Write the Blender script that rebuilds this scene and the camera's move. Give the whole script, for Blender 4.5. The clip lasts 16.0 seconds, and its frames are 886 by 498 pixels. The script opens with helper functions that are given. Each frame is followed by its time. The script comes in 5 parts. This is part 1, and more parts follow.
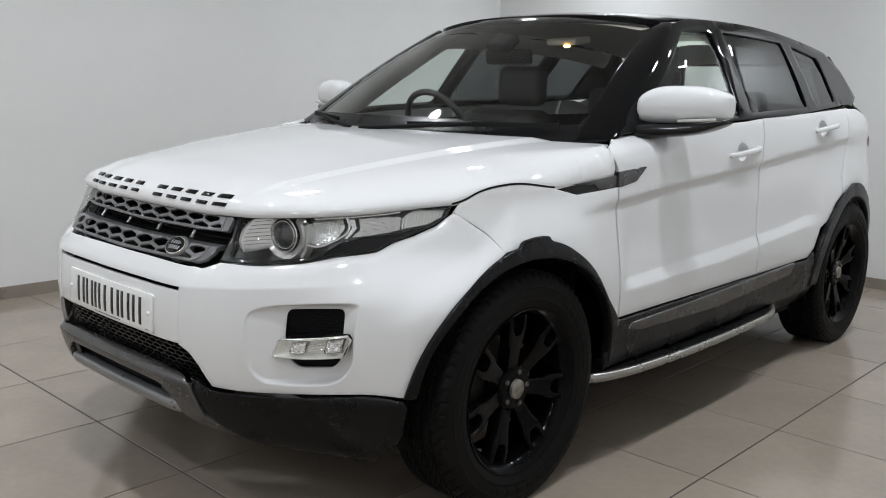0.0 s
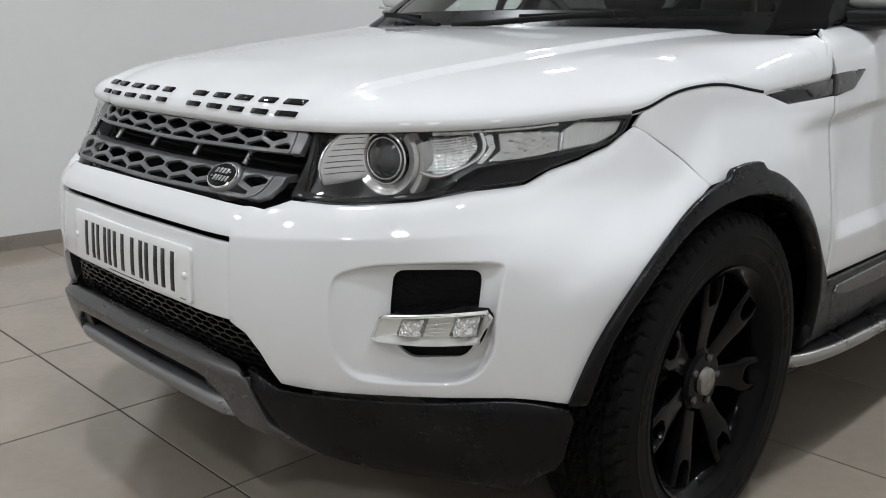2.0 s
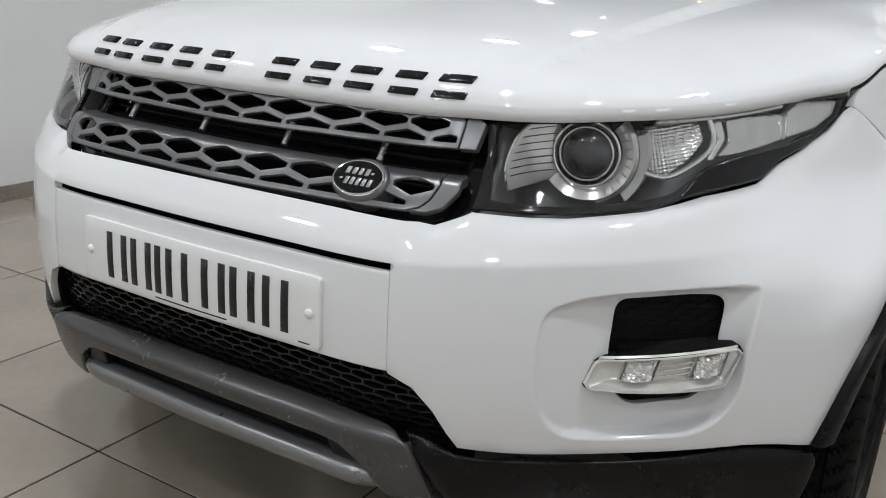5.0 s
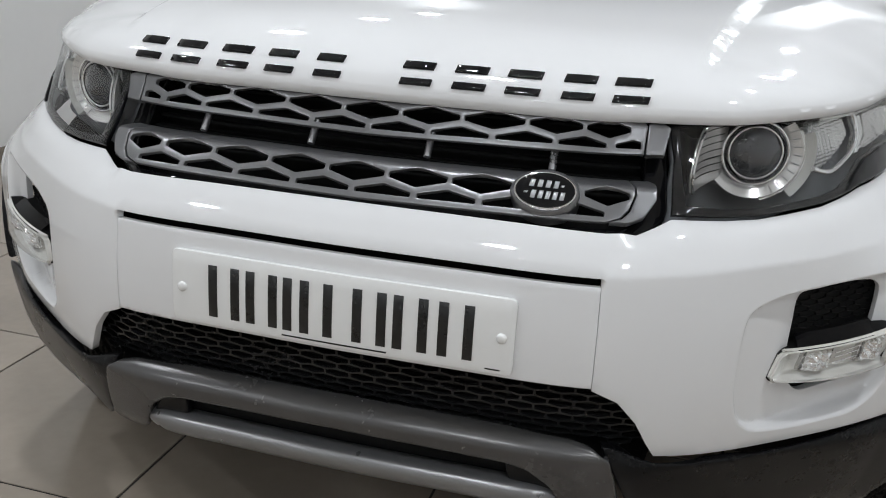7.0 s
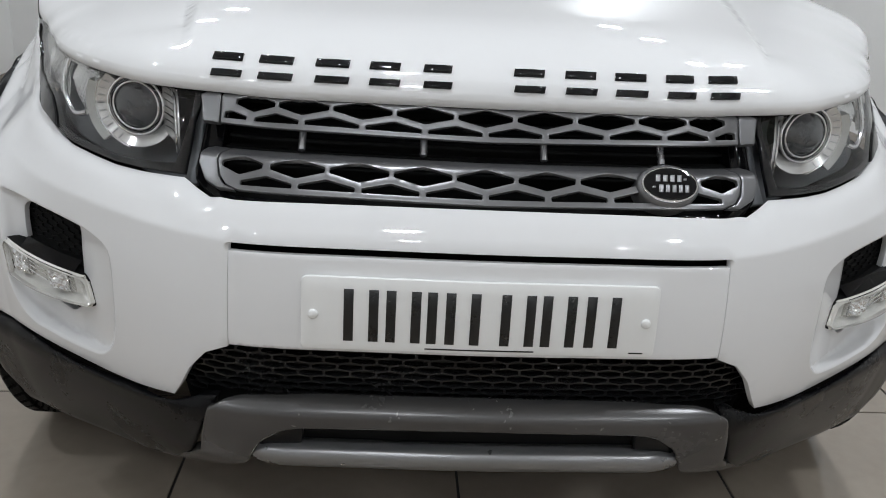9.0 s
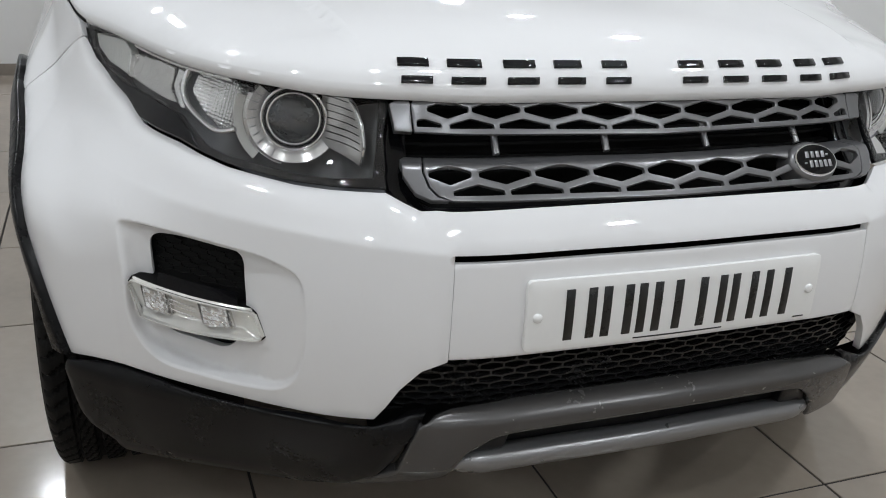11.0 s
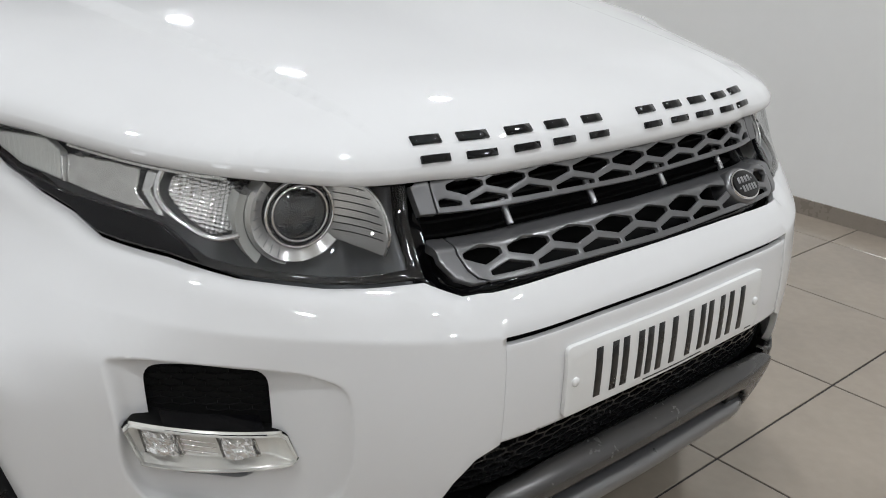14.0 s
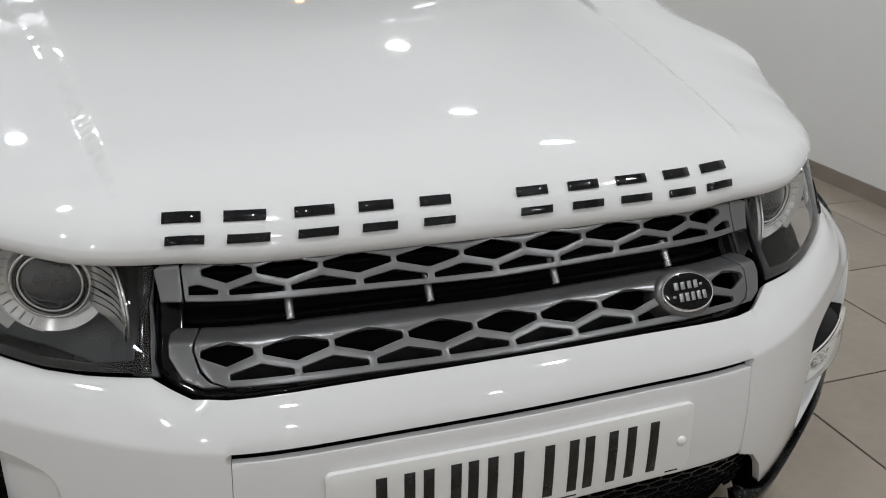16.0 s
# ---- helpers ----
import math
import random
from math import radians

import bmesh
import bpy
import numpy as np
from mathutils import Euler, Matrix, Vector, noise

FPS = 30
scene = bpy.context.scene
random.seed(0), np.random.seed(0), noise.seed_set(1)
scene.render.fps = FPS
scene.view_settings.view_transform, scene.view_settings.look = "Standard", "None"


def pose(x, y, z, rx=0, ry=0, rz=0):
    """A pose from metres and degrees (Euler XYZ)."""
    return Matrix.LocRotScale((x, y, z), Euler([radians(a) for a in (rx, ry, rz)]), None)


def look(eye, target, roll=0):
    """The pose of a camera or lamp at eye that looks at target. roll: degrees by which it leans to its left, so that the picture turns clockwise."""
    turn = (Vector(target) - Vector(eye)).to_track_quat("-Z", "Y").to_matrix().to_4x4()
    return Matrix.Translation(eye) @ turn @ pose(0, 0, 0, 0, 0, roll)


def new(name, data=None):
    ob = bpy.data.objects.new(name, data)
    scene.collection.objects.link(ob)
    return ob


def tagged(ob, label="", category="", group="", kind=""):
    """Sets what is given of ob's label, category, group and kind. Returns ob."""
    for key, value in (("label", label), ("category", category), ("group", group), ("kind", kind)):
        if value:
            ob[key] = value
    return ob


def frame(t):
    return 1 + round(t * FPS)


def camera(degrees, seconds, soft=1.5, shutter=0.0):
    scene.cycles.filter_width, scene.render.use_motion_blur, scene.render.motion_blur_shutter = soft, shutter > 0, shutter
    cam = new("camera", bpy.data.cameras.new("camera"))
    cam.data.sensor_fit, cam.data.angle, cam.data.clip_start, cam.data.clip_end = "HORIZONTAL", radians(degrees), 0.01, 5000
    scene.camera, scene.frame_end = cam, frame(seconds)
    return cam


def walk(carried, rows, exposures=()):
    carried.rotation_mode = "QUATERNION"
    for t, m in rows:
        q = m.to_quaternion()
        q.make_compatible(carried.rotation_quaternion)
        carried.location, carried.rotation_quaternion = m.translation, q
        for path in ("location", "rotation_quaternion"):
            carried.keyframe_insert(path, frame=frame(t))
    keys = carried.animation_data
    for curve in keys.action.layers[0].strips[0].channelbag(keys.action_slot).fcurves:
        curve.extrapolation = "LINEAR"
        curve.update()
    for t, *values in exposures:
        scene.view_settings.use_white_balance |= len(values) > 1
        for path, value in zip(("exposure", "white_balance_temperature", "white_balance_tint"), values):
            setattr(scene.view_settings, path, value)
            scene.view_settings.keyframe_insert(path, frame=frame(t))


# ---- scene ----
cam = camera(53.4, 16.0, soft=1.0)
PATH = [
    (0, (2.485, -1.186, 1.254), (1.138, 0.248, 0.895), 1.4),
    (0.5, (2.319, -1.091, 1.198), (0.957, 0.327, 0.831), 1.4),
    (1, (2.105, -1.01, 1.139), (0.729, 0.387, 0.747), 1.3),
    (1.5, (1.911, -0.927, 1.108), (0.536, 0.456, 0.665), 1.1),
    (2, (1.744, -0.812, 1.074), (0.377, 0.568, 0.597), 1.0),
    (2.5, (1.609, -0.718, 1.07), (0.261, 0.67, 0.564), 0.9),
    (3, (1.524, -0.697, 1.06), (0.204, 0.71, 0.533), 1.0),
    (3.5, (1.422, -0.748, 1.07), (0.152, 0.7, 0.531), 1.3),
    (4, (1.3, -0.81, 1.077), (0.1, 0.688, 0.516), 1.7),
    (4.2, (1.244, -0.828, 1.078), (0.078, 0.693, 0.505), 1.8),
    (6.3, (0.643, -1.04, 1.112), (-0.015, 0.737, 0.472), 3.1),
    (6.5, (0.583, -1.058, 1.112), (-0.022, 0.736, 0.466), 3.1),
    (7, (0.439, -1.073, 1.11), (-0.047, 0.753, 0.456), 3.1),
    (7.5, (0.291, -1.077, 1.119), (-0.05, 0.777, 0.451), 3.2),
    (8, (0.154, -1.099, 1.121), (-0.032, 0.773, 0.441), 3.1),
    (8.5, (0.012, -1.138, 1.125), (-0.018, 0.743, 0.445), 3.3),
    (9, (-0.136, -1.16, 1.142), (-0.015, 0.714, 0.454), 3.3),
    (9.5, (-0.28, -1.136, 1.142), (-0.043, 0.718, 0.43), 3.4),
    (10, (-0.429, -1.108, 1.153), (-0.082, 0.721, 0.423), 3.5),
    (10.2, (-0.51, -1.085, 1.16), (-0.087, 0.726, 0.423), 3.5),
    (12.3, (-1.069, -0.896, 1.149), (-0.115, 0.716, 0.45), 3.4),
    (12.5, (-1.1, -0.868, 1.157), (-0.105, 0.72, 0.456), 3.3),
    (13, (-1.172, -0.767, 1.182), (-0.06, 0.738, 0.475), 3.3),
    (13.5, (-1.194, -0.692, 1.207), (0.016, 0.732, 0.494), 3.3),
    (14, (-1.138, -0.687, 1.23), (0.121, 0.691, 0.512), 3.1),
    (14.5, (-0.999, -0.751, 1.249), (0.269, 0.618, 0.527), 2.8),
    (15, (-0.816, -0.829, 1.268), (0.334, 0.626, 0.519), 1.8),
    (15.5, (-0.624, -0.847, 1.277), (0.3, 0.749, 0.504), 1.5),
    (16, (-0.441, -0.837, 1.333), (0.215, 0.878, 0.539), 1.8),
]
walk(cam, [(t, look(eye, target, roll)) for t, eye, target, roll in PATH],
     exposures=[(0, 0.15, 6500, 10), (4, 0.12, 6500, 10), (6.5, 0.08, 6500, 10), (9.5, 0.05, 6500, 10), (12.5, 0.1, 6500, 10), (14, 0.07, 6620, 10), (15, 0.0, 6740, 10), (15.5, -0.04, 6740, 10), (16, -0.22, 6740, 10)])

# ---- light: a closed showroom lit by rows of ceiling downlights ----
world = bpy.data.worlds.new("world")
scene.world = world
world.use_nodes = True
world.node_tree.nodes["Background"].inputs[0].default_value = (0.9, 0.95, 1.0, 1)
world.node_tree.nodes["Background"].inputs[1].default_value = 0.02
scene.view_settings.exposure = 0.0
CEILING = 2.9
LAMPS = [(x, y, g) for y in (-3.6, -1.9, -0.15) for x, g in ((-2.0, 1.05), (-0.2, 1.0), (1.5, 1.3))]
LAMPS += [(x, y, g) for y in (1.55, 3.25, 4.6) for x, g in ((-1.35, 1.25), (1.4, 1.5))]
LAMP_POWER = 9.1


# ---- materials ----
def material(name, base, rough=0.5, metal=0.0, coat=0.0, vary=0.06, scale=6.0, bump=0.0, bump_scale=200.0, spec=0.5, rough_vary=0.08, coat_rough=0.03, piece=0.0):
    """A surface with grain and stains at two scales, and fine relief."""
    m = bpy.data.materials.new(name)
    m.use_nodes = True
    nt = m.node_tree
    p = nt.nodes["Principled BSDF"]
    link = nt.links.new
    co = nt.nodes.new("ShaderNodeTexCoord")
    big, fine = nt.nodes.new("ShaderNodeTexNoise"), nt.nodes.new("ShaderNodeTexNoise")
    big.inputs["Scale"].default_value, big.inputs["Detail"].default_value = scale, 5
    fine.inputs["Scale"].default_value, fine.inputs["Detail"].default_value = scale * 14, 3
    link(co.outputs["Object"], big.inputs["Vector"])
    link(co.outputs["Object"], fine.inputs["Vector"])
    mix = nt.nodes.new("ShaderNodeMath")
    mix.operation = "MULTIPLY_ADD"
    mix.inputs[1].default_value = 0.35
    link(fine.outputs[0], mix.inputs[0])
    link(big.outputs[0], mix.inputs[2])
    ramp = nt.nodes.new("ShaderNodeMapRange")
    ramp.inputs[1].default_value, ramp.inputs[2].default_value = 0.42, 0.95
    ramp.inputs[3].default_value, ramp.inputs[4].default_value = 1 - vary, 1 + vary
    link(mix.outputs[0], ramp.inputs[0])
    value = ramp.outputs[0]
    if piece:
        info = nt.nodes.new("ShaderNodeObjectInfo")
        own = nt.nodes.new("ShaderNodeMapRange")
        own.inputs[3].default_value, own.inputs[4].default_value = 1 - piece, 1 + piece
        link(info.outputs["Random"], own.inputs[0])
        both = nt.nodes.new("ShaderNodeMath")
        both.operation = "MULTIPLY"
        link(value, both.inputs[0])
        link(own.outputs[0], both.inputs[1])
        value = both.outputs[0]
    col = nt.nodes.new("ShaderNodeVectorMath")
    col.operation = "SCALE"
    col.inputs[0].default_value = base
    link(value, col.inputs["Scale"])
    link(col.outputs[0], p.inputs["Base Color"])
    rr = nt.nodes.new("ShaderNodeMapRange")
    rr.inputs[1].default_value, rr.inputs[2].default_value = 0.4, 0.95
    rr.inputs[3].default_value, rr.inputs[4].default_value = max(rough - rough_vary, 0.0), rough + rough_vary
    link(mix.outputs[0], rr.inputs[0])
    link(rr.outputs[0], p.inputs["Roughness"])
    p.inputs["Metallic"].default_value = metal
    p.inputs["Specular IOR Level"].default_value = spec
    p.inputs["Coat Weight"].default_value = coat
    p.inputs["Coat Roughness"].default_value = coat_rough
    if bump:
        n, b = nt.nodes.new("ShaderNodeTexNoise"), nt.nodes.new("ShaderNodeBump")
        n.inputs["Scale"].default_value, n.inputs["Detail"].default_value = bump_scale, 3
        b.inputs["Strength"].default_value, b.inputs["Distance"].default_value = bump, 0.001
        link(co.outputs["Object"], n.inputs["Vector"])
        link(n.outputs[0], b.inputs["Height"])
        link(b.outputs[0], p.inputs["Normal"])
    return m


def clear(name, tint, base=0.04, rough=0.0):
    """Clear pane: see-through, with a gloss that grows towards grazing angles."""
    m = bpy.data.materials.new(name)
    m.use_nodes = True
    nt = m.node_tree
    nt.nodes.remove(nt.nodes["Principled BSDF"])
    t, g, w, p, r, x = (nt.nodes.new("ShaderNode" + k) for k in ("BsdfTransparent", "BsdfGlossy", "LayerWeight", "Math", "MapRange", "MixShader"))
    t.inputs[0].default_value = (*tint, 1)
    g.inputs["Roughness"].default_value = rough
    w.inputs[0].default_value = 0.5
    p.operation, p.inputs[1].default_value = "POWER", 5.0
    r.inputs[3].default_value, r.inputs[4].default_value = base, 1.0
    nt.links.new(w.outputs["Facing"], p.inputs[0])
    nt.links.new(p.outputs[0], r.inputs[0])
    nt.links.new(r.outputs[0], x.inputs[0])
    nt.links.new(t.outputs[0], x.inputs[1])
    nt.links.new(g.outputs[0], x.inputs[2])
    nt.links.new(x.outputs[0], nt.nodes["Material Output"].inputs[0])
    return m


def glowing(name, color, strength):
    m = bpy.data.materials.new(name)
    m.use_nodes = True
    p = m.node_tree.nodes["Principled BSDF"]
    p.inputs["Base Color"].default_value = (*color, 1)
    p.inputs["Emission Color"].default_value = (*color, 1)
    p.inputs["Emission Strength"].default_value = strength
    return m


WALL = material("wall_paint", (0.83, 0.83, 0.82), 0.55, vary=0.025, scale=1.3, bump=0.15, bump_scale=90)
CEIL = material("ceiling_paint", (0.85, 0.85, 0.84), 0.8, vary=0.02, scale=1.0)
TILE = material("porcelain_tile", (0.318, 0.271, 0.222), 0.15, vary=0.12, scale=2.2, rough_vary=0.06, bump=0.04, bump_scale=30, piece=0.05)
GROUT = material("dark_grout", (0.026, 0.022, 0.019), 0.85, vary=0.2, scale=9)
SKIRT = material("skirting_tile", (0.27, 0.235, 0.20), 0.3, vary=0.1, scale=4)
PAINT = material("white_car_paint", (0.76, 0.76, 0.765), 0.55, coat=1.0, spec=0.1, vary=0.012, scale=2.0, rough_vary=0.02, coat_rough=0.035)
ROOF_BLACK = material("black_gloss_paint", (0.003, 0.003, 0.0035), 0.05, spec=0.15, vary=0.1, scale=4, rough_vary=0.01)
GLOSS = material("black_gloss_plastic", (0.006, 0.006, 0.007), 0.07, spec=0.3, vary=0.2, scale=8, rough_vary=0.03)
PLASTIC = material("black_grained_plastic", (0.0050, 0.0050, 0.0056), 0.28, spec=0.20, vary=0.05, scale=9, rough_vary=0.02, bump=0.03, bump_scale=900)
MESH = material("black_mesh_plastic", (0.011, 0.011, 0.0115), 0.24, spec=0.36, vary=0.1, scale=9)
DARK = material("matt_black_plastic", (0.008, 0.008, 0.008), 0.75, spec=0.15, vary=0.2, scale=9)
GREY = material("grey_satin_paint", (0.100, 0.098, 0.098), 0.27, metal=0.6, vary=0.04, scale=7, rough_vary=0.01, bump=0.01, bump_scale=500)
SILVER = material("dark_silver_paint", (0.185, 0.185, 0.19), 0.30, metal=0.65, vary=0.03, scale=8, rough_vary=0.02)
SKID_SILVER = material("satin_silver_paint", (0.25, 0.25, 0.255), 0.28, metal=0.7, vary=0.02, scale=3, rough_vary=0.02)
STEEL = material("brushed_steel", (0.33, 0.32, 0.30), 0.28, metal=1.0, vary=0.03, scale=6, rough_vary=0.02)
WORN = material("worn_cap_metal", (0.30, 0.28, 0.25), 0.45, metal=0.8, vary=0.35, scale=60, bump=0.3, bump_scale=300)
CHROME = material("chrome", (0.85, 0.85, 0.86), 0.06, metal=1.0, vary=0.03, scale=20, rough_vary=0.03)
RUBBER = material("tyre_rubber", (0.0075, 0.0073, 0.007), 0.55, spec=0.08, vary=0.25, scale=12, bump=0.3, bump_scale=400)
RIM = material("black_alloy_paint", (0.003, 0.003, 0.0034), 0.14, spec=0.09, vary=0.15, scale=10)
IRON = material("brake_iron", (0.16, 0.15, 0.14), 0.4, metal=0.9, vary=0.2, scale=20)
PLATE = material("white_plate_acrylic", (0.80, 0.80, 0.79), 0.22, vary=0.02, scale=8)
INK = material("black_plate_ink", (0.008, 0.008, 0.008), 0.3, vary=0.1, scale=20)
GLASS = clear("window_glass", (0.95, 0.975, 0.965))
SIDE_GLASS = clear("green_side_glass", (0.80, 0.87, 0.83))
TINT = clear("privacy_glass", (0.10, 0.11, 0.11))
LENS = clear("lamp_lens", (0.98, 0.985, 0.99), base=0.05)
LAMP_GREY = material("lamp_bezel_grey", (0.15, 0.155, 0.165), 0.35, vary=0.1, scale=12)
BEIGE = material("beige_trim", (0.52, 0.47, 0.40), 0.75, vary=0.06, scale=8, bump=0.2, bump_scale=300)
IVORY = material("ivory_trim", (0.86, 0.83, 0.76), 0.7, vary=0.05, scale=8, bump=0.2, bump_scale=300)
STRUT = material("grey_strut_metal", (0.34, 0.34, 0.35), 0.3, metal=0.85, vary=0.06, scale=12)
CLOTH = material("dark_seat_leather", (0.028, 0.026, 0.025), 0.55, vary=0.15, scale=12, bump=0.3, bump_scale=300)
TAIL_RED = material("tail_lamp_red", (0.10, 0.008, 0.008), 0.08, vary=0.1, scale=20)
# glow of the amber block added in the cabin
WARM = glowing("amber_glow", (1.0, 0.55, 0.20), 9.0)
# ---- body shape: a = way round the car at bumper height from the middle of the front, z = height ----
def spline(ts, vs):
    """Natural cubic spline through a few control values, as a vectorised function."""
    ts, vs = np.asarray(ts, float), np.asarray(vs, float)
    n, h = len(ts), np.diff(ts)
    m = np.eye(n)
    r = np.zeros(n)
    for i in range(1, n - 1):
        m[i, i - 1:i + 2] = h[i - 1], 2 * (h[i - 1] + h[i]), h[i]
        r[i] = 6 * ((vs[i + 1] - vs[i]) / h[i] - (vs[i] - vs[i - 1]) / h[i - 1])
    k = np.linalg.solve(m, r)

    def f(t):
        t = np.clip(np.asarray(t, float), ts[0], ts[-1])
        i = np.clip(np.searchsorted(ts, t) - 1, 0, n - 2)
        p, q = (ts[i + 1] - t) / h[i], (t - ts[i]) / h[i]
        return p * vs[i] + q * vs[i + 1] + ((p ** 3 - p) * k[i] + (q ** 3 - q) * k[i + 1]) * h[i] ** 2 / 6
    return f


def step(lo, hi, v):
    s = np.clip((np.asarray(v, float) - lo) / (hi - lo), 0, 1)  # falls where hi < lo
    return s * s * (3 - 2 * s)


PLAN = [(0, .000), (.2, .004), (.37, .017), (.46, .047), (.56, .105), (.68, .190), (.80, .288), (.878, .390), (.918, .51), (.938, .66),
        (.947, .85), (.945, 1.3), (.940, 1.9), (.938, 2.6), (.944, 3.1), (.946, 3.45), (.922, 3.78), (.85, 4.03), (.70, 4.22), (.4, 4.33), (0, 4.36)]
_full = [(-x, y) for x, y in PLAN[:0:-1]][1:] + PLAN
_t = np.concatenate([[0], np.cumsum([math.dist(p, q) for p, q in zip(_full, _full[1:])])])
_fx, _fy = spline(_t, [p[0] for p in _full]), spline(_t, [p[1] for p in _full])
_s = np.linspace(_t[len(PLAN) - 2], _t[-1], 6000)
_px, _py = _fx(_s), _fy(_s)
_arc = np.concatenate([[0], np.cumsum(np.hypot(np.diff(_px), np.diff(_py)))])
_tx, _ty = np.gradient(_px, _arc), np.gradient(_py, _arc)
front_low = spline([.15, .25, .34, .42, .50, .57, .64, .70, .76, .80, .85, .90, 1.05], [.20, .10, .045, .018, .004, 0, .002, .008, .014, .016, .013, .007, .02])
side_in = spline([.18, .30, .40, .50, .60, .72, .82, .90, .96, 1.02, 1.08, 1.14, 1.25], [.06, .03, .014, .004, 0, .004, .012, .019, .024, .028, .034, .045, .075])
shoulder = spline([.3, .6, .8, 1.0, 1.25, 1.5, 2.0, 4.4], [.075, .068, .048, .034, .012, .002, 0, 0])


def front_in(a, z):
    """The bumper face, nearly upright up to a crease and leaning back above it."""
    s = z - np.interp(np.abs(a), [.37, .70, .9, 1.04, 1.2], [.708, .726, .743, .759, .775])
    return front_low(z) + .50 * (s + np.sqrt(s * s + .003 ** 2)) / 2


def side_lines(b):
    """Heights of the shoulder crease and of the upper and lower edge of the facet above the sill."""
    return (np.interp(b, [1.6, 1.80, 1.97, 2.25, 2.93, 4.035, 5.0], [.882, .890, .905, .929, .970, 1.058, 1.12]),
            np.interp(b, [1.96, 2.5, 3.27, 3.57], [.629, .645, .682, .710]), np.interp(b, [1.96, 2.73, 3.57], [.592, .606, .662]))


def inset(a, z, y):
    w = 1 - step(.55, 1.15, np.abs(a))
    brow = .045 * step(.72, .90, z) * (1 - step(.42, .62, np.abs(a)))
    side = side_in(z) + shoulder(y) * step(.62, .97, z)
    b = np.abs(a)
    ledge, upper, lower = side_lines(b)
    crease = .013 * np.clip((ledge - z) / .024, 0, 1) * step(-.34, -.06, z - ledge) * step(1.68, 1.84, b)
    scoop = .016 * np.clip((z - lower) / (upper - lower), 0, 1) * step(.90, .70, z) * step(1.965, 2.06, b) * step(3.80, 3.55, b)
    roll = .072 * np.clip((z - .99) / .112, 0, 1.15) ** 4 * step(2.50, 2.0, b) * step(1.5, 1.85, b)
    return w * front_in(a, z) + (1 - w) * side + brow + crease + scoop + roll


# the headlamp band is swept back and lies further in than the bumper below it
lamp_sweep = spline([.60, .70, .78, .865, .95, 1.1, 1.2, 1.33, 1.42], [0, 0, .025, .072, .078, .060, .040, .008, 0])
lamp_tuck = spline([.58, .68, .762, .865, .945, 1.1, 1.2, 1.33, 1.42], [0, 0, .012, .052, .058, .044, .022, .004, 0])

# the sides flare out round the front wheels
flare_out = spline([.90, .98, 1.06, 1.2, 1.35, 1.5, 1.65, 1.8, 1.93, 2.0], [0, .008, .020, .030, .034, .034, .030, .018, .004, 0])
flare_sweep = spline([.90, .98, 1.06, 1.2, 1.35, 1.5, 1.65, 1.8, 1.93, 2.0], [0, -.020, -.048, -.056, -.056, -.050, -.040, -.022, -.004, 0])


def body(a, z):
    a, z = np.asarray(a, float), np.asarray(z, float)
    band = step(.68, .825, z) * step(1.05, .97, z)
    b = np.abs(a)
    top = np.interp(b, [1.0, 1.25, 1.45], [.74, .82, .94])
    flare = step(0, -.13, z - top)
    tuck = lamp_tuck(b) * band - flare_out(b) * flare
    b = b + lamp_sweep(b) * band + flare_sweep(b) * flare
    x, y = np.interp(b, _arc, _px), np.interp(b, _arc, _py)
    nx, ny = np.interp(b, _arc, _ty), -np.interp(b, _arc, _tx)
    d = inset(b, z, y) + tuck
    return np.stack([np.sign(a) * (x - nx * d) + 0 * z, y - ny * d + 0 * z, z + 0 * a], -1)

# ---- end of body shape ----


# ---- mesh tools ----
def mesh_of(name, verts, faces, smooth=True):
    me = bpy.data.meshes.new(name)
    me.from_pydata([tuple(map(float, v)) for v in verts], [], [tuple(map(int, f)) for f in faces])
    if smooth:
        me.polygons.foreach_set("use_smooth", [True] * len(me.polygons))
        me.set_sharp_from_angle(angle=radians(38))
    me.update()
    return me


def solid(name, geo, mat, parent=None, label="", smooth=True, angle=None):
    """One mesh object out of (verts, faces) or a bmesh, under a thing or a part."""
    if isinstance(geo, tuple):
        me = mesh_of(name, *geo, smooth=smooth)
    elif isinstance(geo, bpy.types.Mesh):
        me = geo
    else:
        me = bpy.data.meshes.new(name)
        geo.to_mesh(me)
        geo.free()
        if smooth:
            me.polygons.foreach_set("use_smooth", [True] * len(me.polygons))
    if smooth and not isinstance(geo, bpy.types.Mesh):
        me.set_sharp_from_angle(angle=radians(angle or 72))
    if mat and not me.materials:
        me.materials.append(mat)
    ob = new(name, me)
    ob.parent = parent
    if label:
        ob["label"] = label
    return ob


def flip(geo):
    """The mirror image in the car's middle plane."""
    v, f = geo
    return [(-x, y, z) for x, y, z in v], [tuple(reversed(q)) for q in f]


def join(*geos):
    vs, fs = [], []
    for v, f in geos:
        n = len(vs)
        vs += [tuple(p) for p in v]
        fs += [tuple(i + n for i in q) for q in f]
    return vs, fs


def moved(geo, m):
    return [tuple(m @ Vector(p)) for p in geo[0]], geo[1]


def resample(poly, gap, closed=True):
    pts = list(poly) + ([poly[0]] if closed else [])
    out = []
    for p, q in zip(pts, pts[1:]):
        n = max(1, int(math.ceil(math.dist(p, q) / gap)))
        out += [(p[0] + (q[0] - p[0]) * i / n, p[1] + (q[1] - p[1]) * i / n) for i in range(n)]
    return out if closed else out + [pts[-1]]


